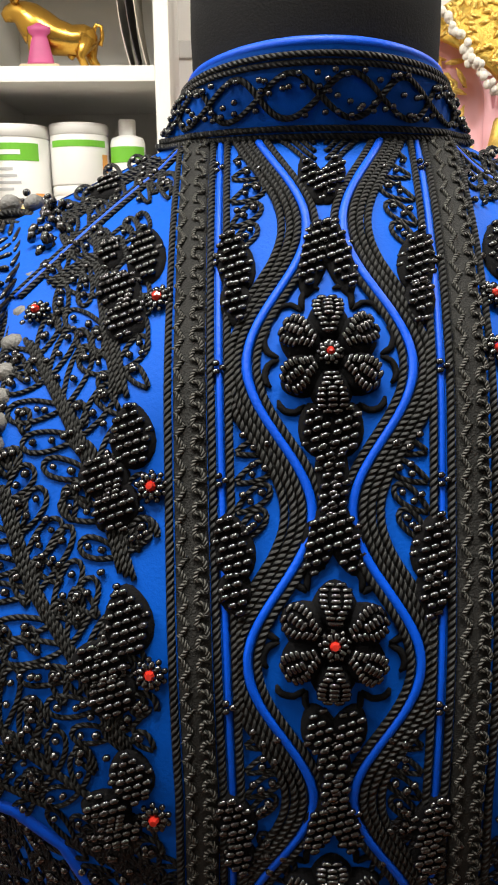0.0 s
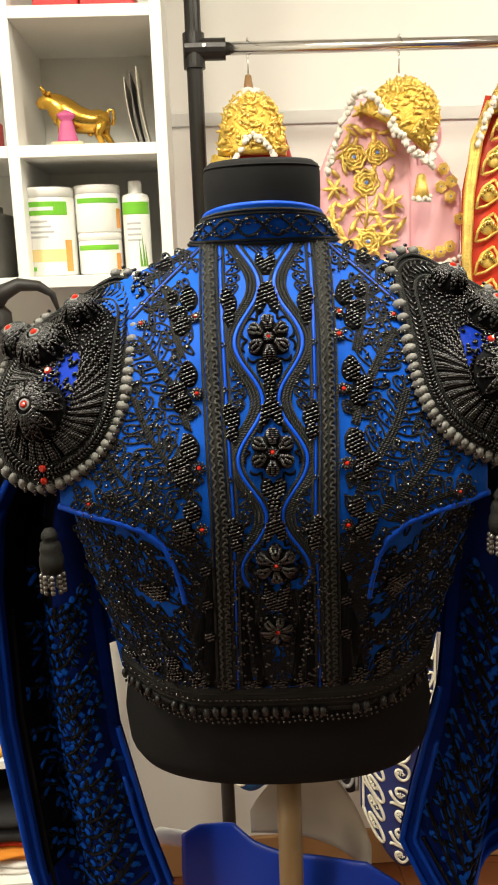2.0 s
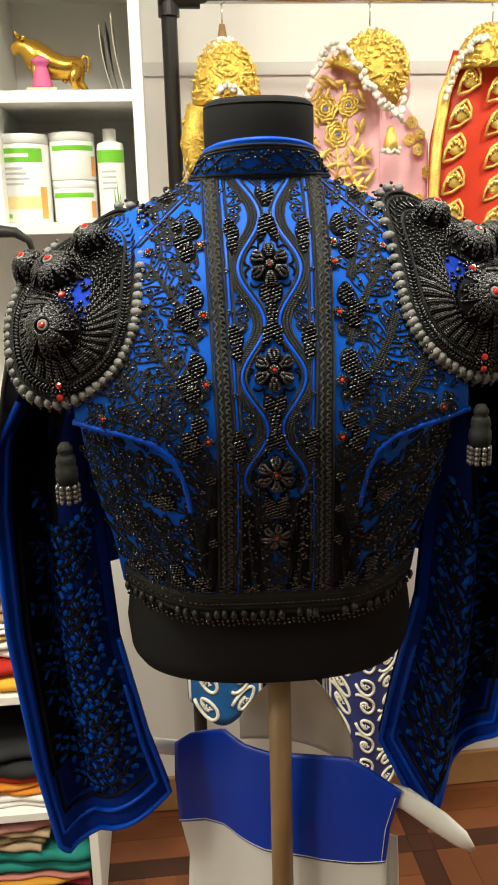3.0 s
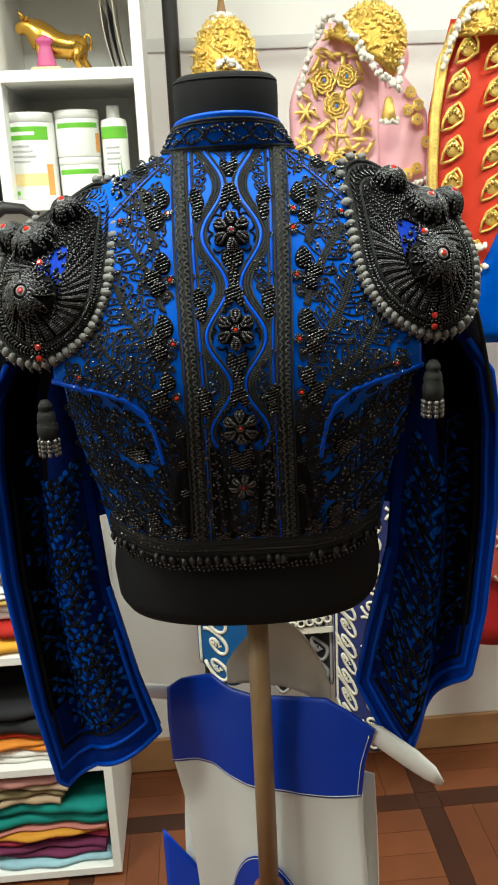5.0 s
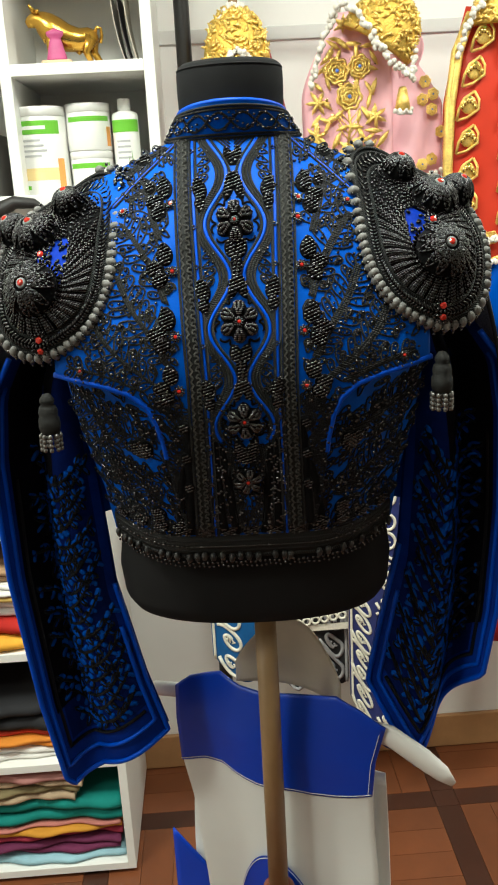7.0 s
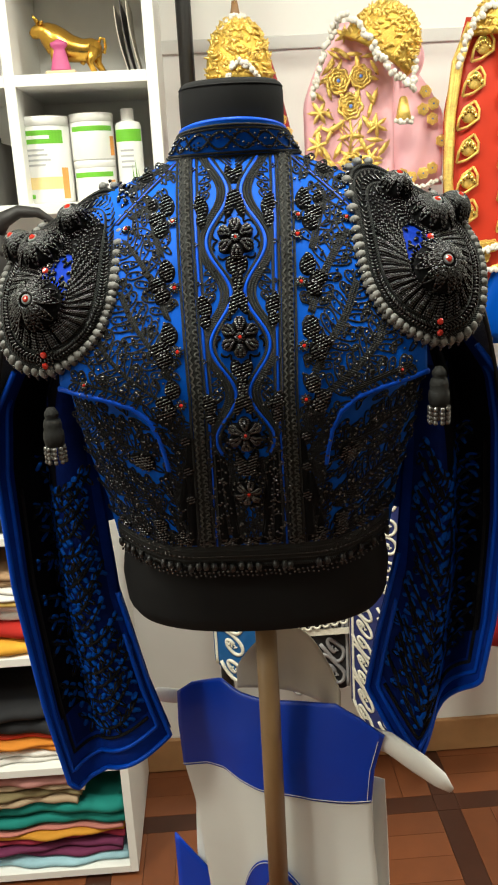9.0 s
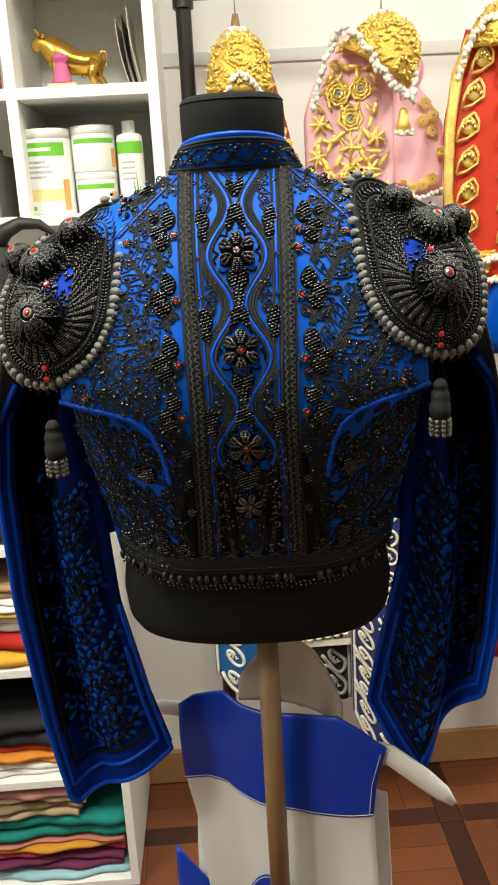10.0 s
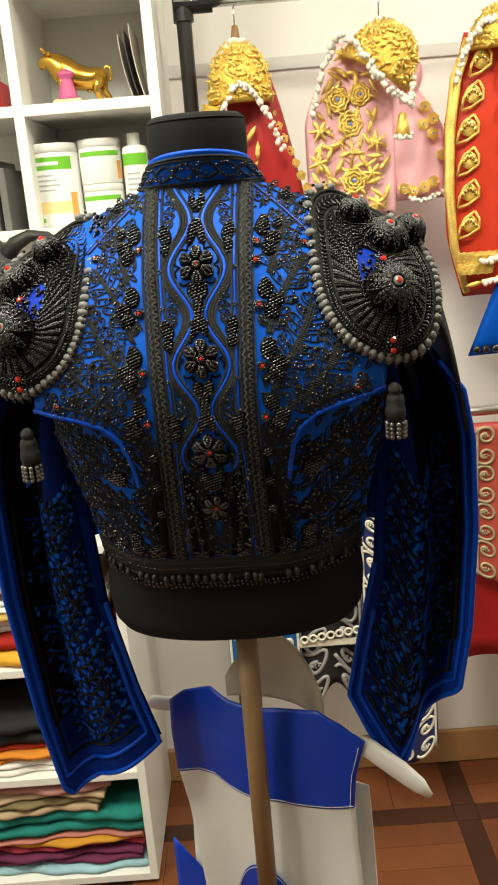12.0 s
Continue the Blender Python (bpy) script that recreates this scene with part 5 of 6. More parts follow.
def folded(x0, x1, y0, y1, z, h, material, label, layers=2, seed=1):
    """A folded piece of fabric: soft layers that round over at the front."""
    rnd = random.Random(seed)
    top = tagged(empty("folded_fabric", pose((x0 + x1) / 2, (y0 + y1) / 2, z)), label, "fabric", group="folded fabrics in the bookcase")
    w, d, lh = (x1 - x0) / 2, (y1 - y0) / 2, h / layers
    for k in range(layers):
        ph, ph2, inset = rnd.uniform(0, 6), rnd.uniform(0, 6), rnd.uniform(0, 0.012)
        def fn(u, v, zb=k * lh, ph=ph, ph2=ph2, inset=inset):
            a = math.pi * (v - 0.5)
            x = (2 * u - 1) * (w - inset * 0.6)
            wob = 0.009 * math.sin(7 * u + ph) + 0.004 * math.sin(23 * u + ph2)
            rr = lh * 0.5
            yy = -d + inset + wob + rr - rr * math.cos(a) * 1.3
            zz = zb + rr + rr * math.sin(a) * (0.93 + 0.07 * math.sin(5 * u + ph)) - 0.0012 * abs(math.sin(6 * u + ph2))
            return Vector((x, yy, zz))
        b = bmesh.new()
        nu, nv = 26, 10
        front = [[b.verts.new(fn(i / nu, j / nv)) for j in range(nv + 1)] for i in range(nu + 1)]
        back = [[b.verts.new(Vector((front[i][j].co.x, d, front[i][j].co.z))) for j in (0, nv)] for i in range(nu + 1)]
        for i in range(nu):
            for j in range(nv):
                b.faces.new((front[i][j], front[i + 1][j], front[i + 1][j + 1], front[i][j + 1]))
            b.faces.new((front[i][nv], front[i + 1][nv], back[i + 1][1], back[i][1]))
            b.faces.new((front[i + 1][0], front[i][0], back[i][0], back[i + 1][0]))
            b.faces.new((back[i][0], back[i][1], back[i + 1][1], back[i + 1][0]))
        b.faces.new([front[0][j] for j in range(nv + 1)] + [back[0][1], back[0][0]])
        b.faces.new([front[nu][j] for j in range(nv, -1, -1)] + [back[nu][0], back[nu][1]])
        bmesh.ops.recalc_face_normals(b, faces=b.faces)
        part("fold", b, material, top, smooth=True)
    return top


STACKS = [
    # height from, list of (thickness, colour name, colour, layers, x1)
    (0.0325, [(0.020, "pale_blue_cotton", (0.30, 0.48, 0.55), 1, -0.275), (0.036, "plum_cotton", (0.13, 0.025, 0.07), 2, -0.285), (0.020, "crimson_cotton", (0.30, 0.03, 0.06), 1, -0.276), (0.018, "mustard_cotton", (0.52, 0.24, 0.03), 1, -0.277), (0.010, "rose_cotton", (0.45, 0.17, 0.14), 1, -0.280), (0.070, "teal_cotton", (0.02, 0.20, 0.17), 2, -0.274)]),
    (0.3285, [(0.030, "white_cotton", (0.72, 0.70, 0.66), 2, -0.29), (0.030, "orange_cotton", (0.62, 0.22, 0.03), 2, -0.30), (0.014, "scarlet_cotton", (0.45, 0.04, 0.02), 1, -0.30), (0.080, "charcoal_cotton", (0.02, 0.02, 0.022), 2, -0.31)]),
    (0.6240, [(0.036, "amber_cotton", (0.72, 0.36, 0.04), 1, -0.29), (0.038, "red_cotton", (0.38, 0.02, 0.015), 1, -0.30), (0.046, "white_cotton", (0.72, 0.70, 0.66), 2, -0.31), (0.016, "ochre_cotton", (0.45, 0.30, 0.08), 1, -0.30), (0.026, "white_cotton", (0.72, 0.70, 0.66), 2, -0.30), (0.036, "tan_cotton", (0.36, 0.23, 0.13), 2, -0.31)]),
    (0.9200, [(0.040, "black_cotton", (0.012, 0.012, 0.012), 1, -0.33), (0.045, "charcoal_cotton", (0.02, 0.02, 0.022), 1, -0.36)]),
]
for zi, stack in STACKS:
    z = zi
    for i, (h, nm, col, layers, xe) in enumerate(stack):
        folded(-0.705 + 0.01 * (i % 3), xe - 0.010, 1.265 + 0.006 * (i % 3), 1.61, z, h - 0.0004, cloth(nm, col), nm.split("_")[0] + " cotton fabric folded on the shelf", layers, seed=int(z * 1000))
        z += h
for i, (h, nm, col) in enumerate(((0.022, "beige_cotton", (0.42, 0.31, 0.20)), (0.020, "olive_cotton", (0.20, 0.16, 0.08)), (0.016, "beige_cotton", (0.42, 0.31, 0.20)), (0.026, "dusty_pink_cotton", (0.40, 0.19, 0.17)))):
    folded(-0.70, -0.395 + 0.012 * i, 1.27, 1.58, 0.2070 + sum((0.022, 0.020, 0.016, 0.026)[:i]), h - 0.0004, cloth(nm, col), nm.replace("_", " ").replace(" cotton", "") + " cotton fabric folded on a stack", 1, seed=40 + i)

# ---- garment rail fittings ----
part("clamp", tube([(-0.03, -0.002, 2.04), (0.05, -0.002, 2.04)], 0.021, 16), DARKSTEEL, rail, "black plastic clamp", smooth=False)
part("clamp", lathe([(0, 2.005), (0.0215, 2.005), (0.0215, 2.07), (0, 2.07)], 18, m=Matrix.Translation((-0.012, 0, 0))), DARKSTEEL, rail, "black plastic clamp")
part("clamp_screw", tube([(0.008, -0.026, 2.043), (0.008, -0.022, 2.043)], 0.004, 10, up=(0, 0, 1)), STEEL, rail)
for x in (-0.012, 1.45):
    part("foot_bar", tube([(x, -0.20, 0.018), (x, 0.20, 0.018)], 0.017, 14, up=(0, 0, 1)), DARKSTEEL, rail)
tagged(part("trim", box(X0, X1, Y1 - 0.006, Y1 - 0.0005, 1.932, 1.962, 0.002), mat("grey_trunking", (0.62, 0.61, 0.58), 0.6, vary=0.04, bump=0.02)), "pale cable trunking along the wall", "trim", kind="structure")

# ---- embroidered jackets on the rail ----
GOLD = mat("gold_thread", (0.86, 0.62, 0.17), 0.36, 0.8, vary=0.35, scale=250, bump=0.7, bump_scale=700)
GOLDDARK = mat("antique_gold_braid", (0.62, 0.42, 0.08), 0.5, 0.6, vary=0.5, scale=120, bump=0.9, bump_scale=250)
GOLDLIGHT = mat("gold_sequins", (0.85, 0.60, 0.16), 0.15, 0.9, vary=0.3, scale=300, bump=0.3, bump_scale=400)
PINKSATIN = mat("pink_satin", (0.84, 0.47, 0.52), 0.45, vary=0.1, scale=20, bump=0.15, bump_scale=60)
REDSATIN = mat("red_satin", (0.55, 0.035, 0.012), 0.45, vary=0.15, scale=15, bump=0.2, bump_scale=40)
DEEPRED = mat("crimson_satin", (0.36, 0.010, 0.012), 0.5, vary=0.15, scale=20, bump=0.15, bump_scale=60)
POM = mat("white_chenille", (0.78, 0.74, 0.66), 0.9, vary=0.12, scale=120, bump=0.8, bump_scale=500)


def ball(r, p, squash=(1, 1, 1), bm=None, seg=10):
    out = bm or bmesh.new()
    bmesh.ops.create_uvsphere(out, u_segments=seg, v_segments=max(5, seg // 2 + 1), radius=1.0, matrix=Matrix.Translation(p) @ Matrix.Diagonal((r * squash[0], r * squash[1], r * squash[2], 1)))
    return out


def pillow(outline, depth, nu=24, nv=24):
    """A soft closed panel; outline(v) gives left x, right x and z, from top to bottom."""
    def f(side):
        def fn(u, v):
            xl, xr, z = outline(v)
            edge = math.sin(math.pi * u) ** 0.5 * (math.sin(math.pi * min(1, max(0, v))) ** 0.35 if v not in (0, 1) else 0)
            return Vector((xl + (xr - xl) * u, side * depth * edge + 0.004 * math.sin(14 * u + 5 * v), z))
        return fn
    b = grid(f(-1), nu, nv)
    grid(f(1), nu, nv, b)
    bmesh.ops.remove_doubles(b, verts=b.verts, dist=1e-5)
    bmesh.ops.recalc_face_normals(b, faces=b.faces)
    return b


def gold_flower(parent, x, y, z, r, petals=6, spin=0.0, centre=None):
    b = bmesh.new()
    ball(r * 0.86, (x, y + 0.001, z), (1, 0.10, 1), b, 14)
    for q, lift, thick in ((0.90, 0.0015, 0.13), (0.62, 0.0030, 0.11), (0.36, 0.0042, 0.10)):
        tube([(x + r * (q + 0.10 * q * math.cos(petals * (a + q))) * math.cos(a + spin), y - lift, z + r * (q + 0.10 * q * math.cos(petals * (a + q))) * math.sin(a + spin)) for a in np.linspace(0, 2 * math.pi, 31)[:-1]], r * thick, 5, b, closed=True, flat=0.7)
    ob = part("gold_flower", b, GOLD, parent, "raised gold thread flower", smooth=True)
    if centre is not None:
        part("flower_centre", ball(r * 0.16, (x, y - 0.003 - r * 0.16, z), (1, 0.7, 1), None, 8), centre, ob)
    return ob


def gold_star(parent, x, y, z, r, spin=0.0):
    b = bmesh.new()
    mid = b.verts.new((x, y - 0.006, z))
    ring = []
    for k in range(24):
        a = spin + 2 * math.pi * k / 24
        q = r * (0.30 + 0.70 * abs(math.cos(3 * (a - spin))) ** 2.2)
        ring.append(b.verts.new((x + q * math.cos(a), y + 0.001, z + q * math.sin(a))))
    lift = [b.verts.new(v.co * 0.55 + Vector((x, y - 0.012, z)) * 0.45) for v in ring]
    for k in range(24):
        b.faces.new((ring[k], ring[(k + 1) % 24], lift[(k + 1) % 24], lift[k]))
        b.faces.new((lift[k], lift[(k + 1) % 24], mid))
    bmesh.ops.recalc_face_normals(b, faces=b.faces)
    return part("gold_star", b, GOLD, parent, smooth=True)


def gold_leaf(parent, x, y, z, r, a):
    b = tube([(x - r * math.cos(a), y - 0.0005, z - r * math.sin(a)), (x - 0.3 * r * math.cos(a), y - 0.002, z - 0.3 * r * math.sin(a)), (x + 0.4 * r * math.cos(a), y - 0.002, z + 0.4 * r * math.sin(a)), (x + r * math.cos(a), y - 0.0005, z + r * math.sin(a))], [r * 0.06, r * 0.27, r * 0.24, r * 0.03], 8, flat=0.4)
    return part("gold_leaf", b, GOLD, parent, smooth=True)


def pompoms(parent, pts, r=0.0085, name="pompom_trim"):
    """A fringe of small white chenille knots."""
    ps = spline(pts, 8 * len(pts))
    b, last = bmesh.new(), None
    for p in ps:
        if last is None or np.linalg.norm(p - last) > r * 1.15:
            for k in range(3):
                q = [p[i] + random.uniform(-0.55, 0.55) * r for i in range(3)]
                ball(r * random.uniform(0.5, 0.72), q, (1, 1, 1.1), b, 7)
            last = p
    return part(name, b, POM, parent, "white chenille knot fringe", smooth=True)


def hook(parent, x, y, z0, z1):
    """Wire hook of a coat hanger that rides on the bar."""
    pts = [(x, y, z0), (x, y, z1 - 0.045)]
    for a in np.linspace(-90, 150, 11):
        pts.append((x, y + 0.0 + 0.0165 * math.cos(math.radians(a)), z1 - 0.0165 + 0.0165 * math.sin(math.radians(a)) + 0.0005))
    return part("hanger_hook", tube(pts, 0.0018, 8, up=(1, 0, 0)), STEEL, parent, "thin steel hanger hook", smooth=True)


def shoulder_cap(parent, cx, cz, w, h, y, tilt=0.0):
    """The stiff gold shoulder piece: a ribbed bell."""
    m = Matrix.Translation((cx, y, cz)) @ Euler((0, math.radians(tilt), 0)).to_matrix().to_4x4()
    def fn(u, v):
        a = math.pi * (0.02 + 0.96 * u)
        r = math.sin(math.pi * 0.5 * min(1, v * 1.02)) ** 0.8
        rib = 1 + 0.02 * math.sin(22 * u) * v
        return m @ Vector((-w * math.cos(a) * r * rib, -0.055 * math.sin(a) * r * rib, h * (1 - v ** 1.7)))
    b = grid(fn, 40, 20, thick=(0, 0.012, -0.002))
    cap = part("shoulder_cap", b, GOLDDARK, parent, "stiff gold-embroidered shoulder piece", smooth=True)
    em = bmesh.new()
    for k in range(230):
        u, v = random.uniform(0.06, 0.94), random.uniform(0.12, 0.97)
        p = fn(u, v)
        a = random.uniform(0, math.pi)
        tube([p + Vector((-0.008 * math.cos(a), 0.0, -0.008 * math.sin(a))), p + Vector((0.002 * math.sin(a), -0.003, 0)), p + Vector((0.008 * math.cos(a), 0.0, 0.008 * math.sin(a)))], [0.0014, 0.0034, 0.0014], 6, em)
    tagged(part("cap_relief", em, GOLD, cap, smooth=True), kind="stuff")
    return cap, fn


# first: crimson and gold
j1 = tagged(empty("crimson_jacket", pose(-0.010, 1.415, 0)), "crimson jacket with heavy gold embroidery on a hanger", "jacket", group="jackets on the rail")
part("panel", pillow(lambda v: (0.036 + 0.02 * v - 0.03 * (1 - v) ** 3 + 0.055 * (1 - v) ** 2, 0.150 + 0.085 * v ** 0.7, 1.93 - 0.33 * v), 0.03), DEEPRED, j1, smooth=True)
cap, fn = shoulder_cap(j1, 0.104, 1.832, 0.068, 0.120, -0.03)
pompoms(j1, [(0.060, -0.075, 1.800), (0.078, -0.085, 1.838), (0.102, -0.09, 1.862), (0.130, -0.088, 1.845), (0.155, -0.08, 1.805), (0.185, -0.06, 1.735)])
pompoms(j1, [(0.062, -0.05, 1.90), (0.085, -0.05, 1.945), (0.112, -0.05, 1.950), (0.135, -0.05, 1.925)], 0.007)
b = bmesh.new()
tube([(0.045, -0.06, 1.83), (0.032, -0.05, 1.76), (0.045, -0.045, 1.68), (0.06, -0.04, 1.63)], [0.022, 0.025, 0.020, 0.008], 12, b)
twist = random.Random(12)
for k in range(60):
    t, a, q = twist.random(), twist.uniform(-1.2, 1.2), twist.uniform(0, 3.1)
    px, pz = 0.045 - 0.013 * math.sin(math.pi * t) + 0.020 * a, 1.83 - 0.20 * t
    py = -0.055 - 0.021 * math.sqrt(max(0.0, 1 - (0.8 * a) ** 2)) + 0.012 * t
    tube([(px - 0.007 * math.cos(q), py + 0.001, pz - 0.007 * math.sin(q)), (px, py - 0.002, pz), (px + 0.007 * math.cos(q), py + 0.001, pz + 0.007 * math.sin(q))], [0.0012, 0.003, 0.0012], 6, b)
part("gold_lapel", b, GOLDDARK, j1, "gold embroidered lapel", smooth=True)
for k in range(5):
    gold_leaf(j1, 0.120 + 0.012 * (k % 2), -0.040, 1.77 - 0.035 * k, 0.020, 1.0 + 0.5 * (k % 2))
for k in range(7):
    gold_flower(j1, 0.168 + 0.011 * k, -0.012, 1.81 - 0.026 * k, 0.010, 5)
part("hanger_neck", lathe([(0, 0), (0.012, 0), (0.010, 0.02), (0.006, 0.045), (0, 0.046)], 14, m=Matrix.Translation((0.103, 0, 1.945))), mat("brown_wood", (0.25, 0.13, 0.05), 0.5), j1, "wooden hanger neck", smooth=True)
hook(j1, 0.103, -0.005, 1.985, 2.0565)

# second: pink and gold
j2 = tagged(empty("pink_jacket", pose(-0.018, 1.415, 0)), "pink satin jacket with gold flowers and white knot fringe", "jacket", group="jackets on the rail")
part("sleeve_panel", pillow(lambda v: (0.245 + 0.075 * max(0, 1 - v / 0.45) ** 1.3, 0.395 + 0.042 * min(1, v / 0.3), 1.940 - 0.360 * v), 0.028), PINKSATIN, j2, smooth=True)
part("back_panel", pillow(lambda v: (0.400, 0.470 + 0.078 * min(1.0, v / 0.4) ** 0.7, 1.86 - 0.25 * v), 0.018), PINKSATIN, j2, smooth=True, m=pose(0, 0.02, 0))
BLUEDOT = mat("blue_centre_stones", (0.12, 0.22, 0.60), 0.2, vary=0.1, bump=0)
for k, (fx, fz, fr) in enumerate(((0.315, 1.825, 0.021), (0.362, 1.832, 0.019), (0.340, 1.775, 0.022), (0.342, 1.660, 0.022), (0.300, 1.610, 0.02))):
    gold_flower(j2, fx, -0.030, fz, fr * 1.2, 7, 0.4 * k, BLUEDOT)
for k, (fx, fz) in enumerate(((0.275, 1.765), (0.270, 1.700), (0.395, 1.735), (0.382, 1.672), (0.275, 1.635), (0.390, 1.610))):
    gold_star(j2, fx, -0.029, fz, 0.027, 0.3 * k)
for k, (fx, fz, a) in enumerate(((0.308, 1.735, 0.3), (0.375, 1.742, 2.2), (0.365, 1.700, 2.0), (0.312, 1.690, 1.1), (0.410, 1.69, 0.9), (0.390, 1.790, 1.2), (0.296, 1.665, 2.4), (0.262, 1.665, 2.0), (0.350, 1.615, 1.0), (0.412, 1.63, 1.2))):
    gold_leaf(j2, fx, -0.029, fz, 0.021, a)
stem = bmesh.new()
tube([(0.338, -0.030, 1.755), (0.342, -0.031, 1.72), (0.336, -0.031, 1.68)], 0.003, 6, stem)
for sd in (-1, 1):
    for k in range(4):
        tube([(0.339, -0.030, 1.69 + 0.012 * k), (0.339 + sd * 0.014, -0.031, 1.705 + 0.012 * k), (0.339 + sd * 0.022, -0.030, 1.722 + 0.010 * k)], 0.0014, 5, stem)
part("gold_stem", stem, GOLD, j2, smooth=True)
curl = random.Random(31)
for k in range(60):
    fx, fz = 0.262 + 0.031 * (k % 5) + curl.uniform(-0.007, 0.007), 1.60 + 0.028 * (k // 5) + curl.uniform(-0.010, 0.010)
    fx = max(fx, 0.270 + 0.075 * max(0.0, 1 - (1.94 - fz) / 0.162) ** 1.3)
    gold_leaf(j2, fx, -0.030, fz, curl.uniform(0.015, 0.021), curl.uniform(0, 3.1))
sq = bmesh.new()
for k in range(26):
    ball(0.0035, (random.uniform(0.275, 0.42), -0.030, random.uniform(1.60, 1.85)), (1, 0.4, 1), sq, 6)
tagged(part("sequin_work", sq, GOLDLIGHT, j2), kind="stuff")
cap, fn = shoulder_cap(j2, 0.392, 1.868, 0.078, 0.105, -0.035, 32)
pompoms(j2, [(0.262, -0.04, 1.800), (0.276, -0.05, 1.855), (0.300, -0.06, 1.910), (0.318, -0.075, 1.940), (0.345, -0.090, 1.925), (0.378, -0.095, 1.875), (0.410, -0.095, 1.838), (0.440, -0.090, 1.815), (0.465, -0.08, 1.805)], 0.0095)
pompoms(j2, [(0.462, -0.07, 1.80), (0.468, -0.06, 1.85), (0.455, -0.055, 1.90), (0.425, -0.05, 1.95)], 0.008)
b = lathe([(0, 0.0), (0.017, 0.0), (0.013, 0.02), (0.009, 0.04), (0.006, 0.045), (0, 0.046)], 14, m=Matrix.Translation((0.447, -0.05, 1.742)))
part("gold_tassel", b, GOLD, j2, "gold bell tassel", smooth=True)
pompoms(j2, [(0.432, -0.06, 1.740), (0.447, -0.068, 1.738), (0.462, -0.06, 1.740)], 0.007)
for k, (fx, fz) in enumerate(((0.505, 1.80), (0.522, 1.775), (0.520, 1.745), (0.455, 1.635), (0.475, 1.628), (0.500, 1.635), (0.520, 1.645), (0.540, 1.70), (0.500, 1.765))):
    gold_flower(j2, fx, -0.002, fz, 0.012, 6, 0.2 * k, BLUEDOT)
pompoms(j2, [(0.470, -0.004, 1.612), (0.500, -0.004, 1.608), (0.540, -0.004, 1.622)], 0.007)
part("net_layer", pillow(lambda v: (0.455, 0.475 + 0.03 * math.sin(math.pi * v), 1.93 - 0.12 * v), 0.006), PINKSATIN, j2, smooth=True, m=pose(0, 0.01, 0))
part("hanger_neck", lathe([(0, 0), (0.009, 0), (0.007, 0.03), (0.004, 0.05), (0, 0.051)], 12, m=Matrix.Translation((0.412, 0, 1.94))), CANWHITE, j2, "white hanger neck", smooth=True)
hook(j2, 0.412, -0.005, 1.985, 2.0565)

# third: red with gold leaves
j3 = tagged(empty("red_jacket", pose(-0.018, 1.415, 0)), "bright red satin jacket with gold leaf embroidery", "jacket", group="jackets on the rail")
part("panel", pillow(lambda v: (0.545 + 0.045 * max(0, 1 - v / 0.35) ** 1.2 + 0.035 * max(0, (v - 0.72) / 0.28) ** 1.4, 0.80 - 0.10 * (v > 2) - 0.10 * max(0, 1 - v / 0.3), 1.94 - 0.55 * v), 0.030), REDSATIN, j3, smooth=True)
b = bmesh.new()
for k in range(3):
    tube([(0.602 - 0.006 * k, -0.022, 1.925), (0.572 - 0.006 * k, -0.026, 1.85), (0.556 - 0.004 * k, -0.026, 1.75), (0.552 - 0.003 * k, -0.026, 1.62), (0.560 - 0.002 * k, -0.024, 1.50), (0.588 - 0.002 * k, -0.016, 1.40)], [0.005, 0.007, 0.008, 0.008, 0.008, 0.006], 8, b)
part("gold_border", b, GOLD, j3, "gold embroidered border", smooth=True)


def fan_leaf(parent, x, y, z, r, a):
    """A paisley of gold thread with sequins along its head."""
    b = bmesh.new()
    ball(r * 0.52, (x, y, z), (1.0, 0.22, 1.05), b, 12)
    tube([(x - r * 0.75 * math.cos(a), y - 0.001, z - r * 0.9), (x - r * 0.1, y - 0.003, z - r * 0.75), (x + r * 0.6, y - 0.003, z - r * 0.30), (x + r * 0.62, y - 0.003, z + r * 0.25), (x + r * 0.35, y - 0.001, z + r * 0.75)], r * 0.09, 6, b)
    tube([(x - r * 0.75 * math.cos(a), y - 0.001, z - r * 0.9), (x - r * 0.62, y - 0.003, z - r * 0.25), (x - r * 0.30, y - 0.003, z + r * 0.35), (x + r * 0.35, y - 0.001, z + r * 0.75)], r * 0.09, 6, b)
    lf = part("gold_leaf", b, GOLD, parent, "gold paisley leaf with sequins", smooth=True)
    s2 = bmesh.new()
    for k in range(6):
        t = k / 5
        ball(r * 0.14, (x - r * 0.42 + r * 0.84 * t, y - r * 0.14, z - r * 0.12 + r * 0.34 * math.sin(math.pi * t)), (1, 0.5, 1.25), s2, 8)
    tagged(part("sequin_work", s2, GOLDLIGHT, lf, smooth=True), kind="stuff")
    part("green_stone", ball(r * 0.13, (x + r * 0.05, y - r * 0.12, z + r * 0.36), (1, 0.6, 1), None, 8), mat("olive_stones", (0.20, 0.22, 0.03), 0.2, bump=0), lf)


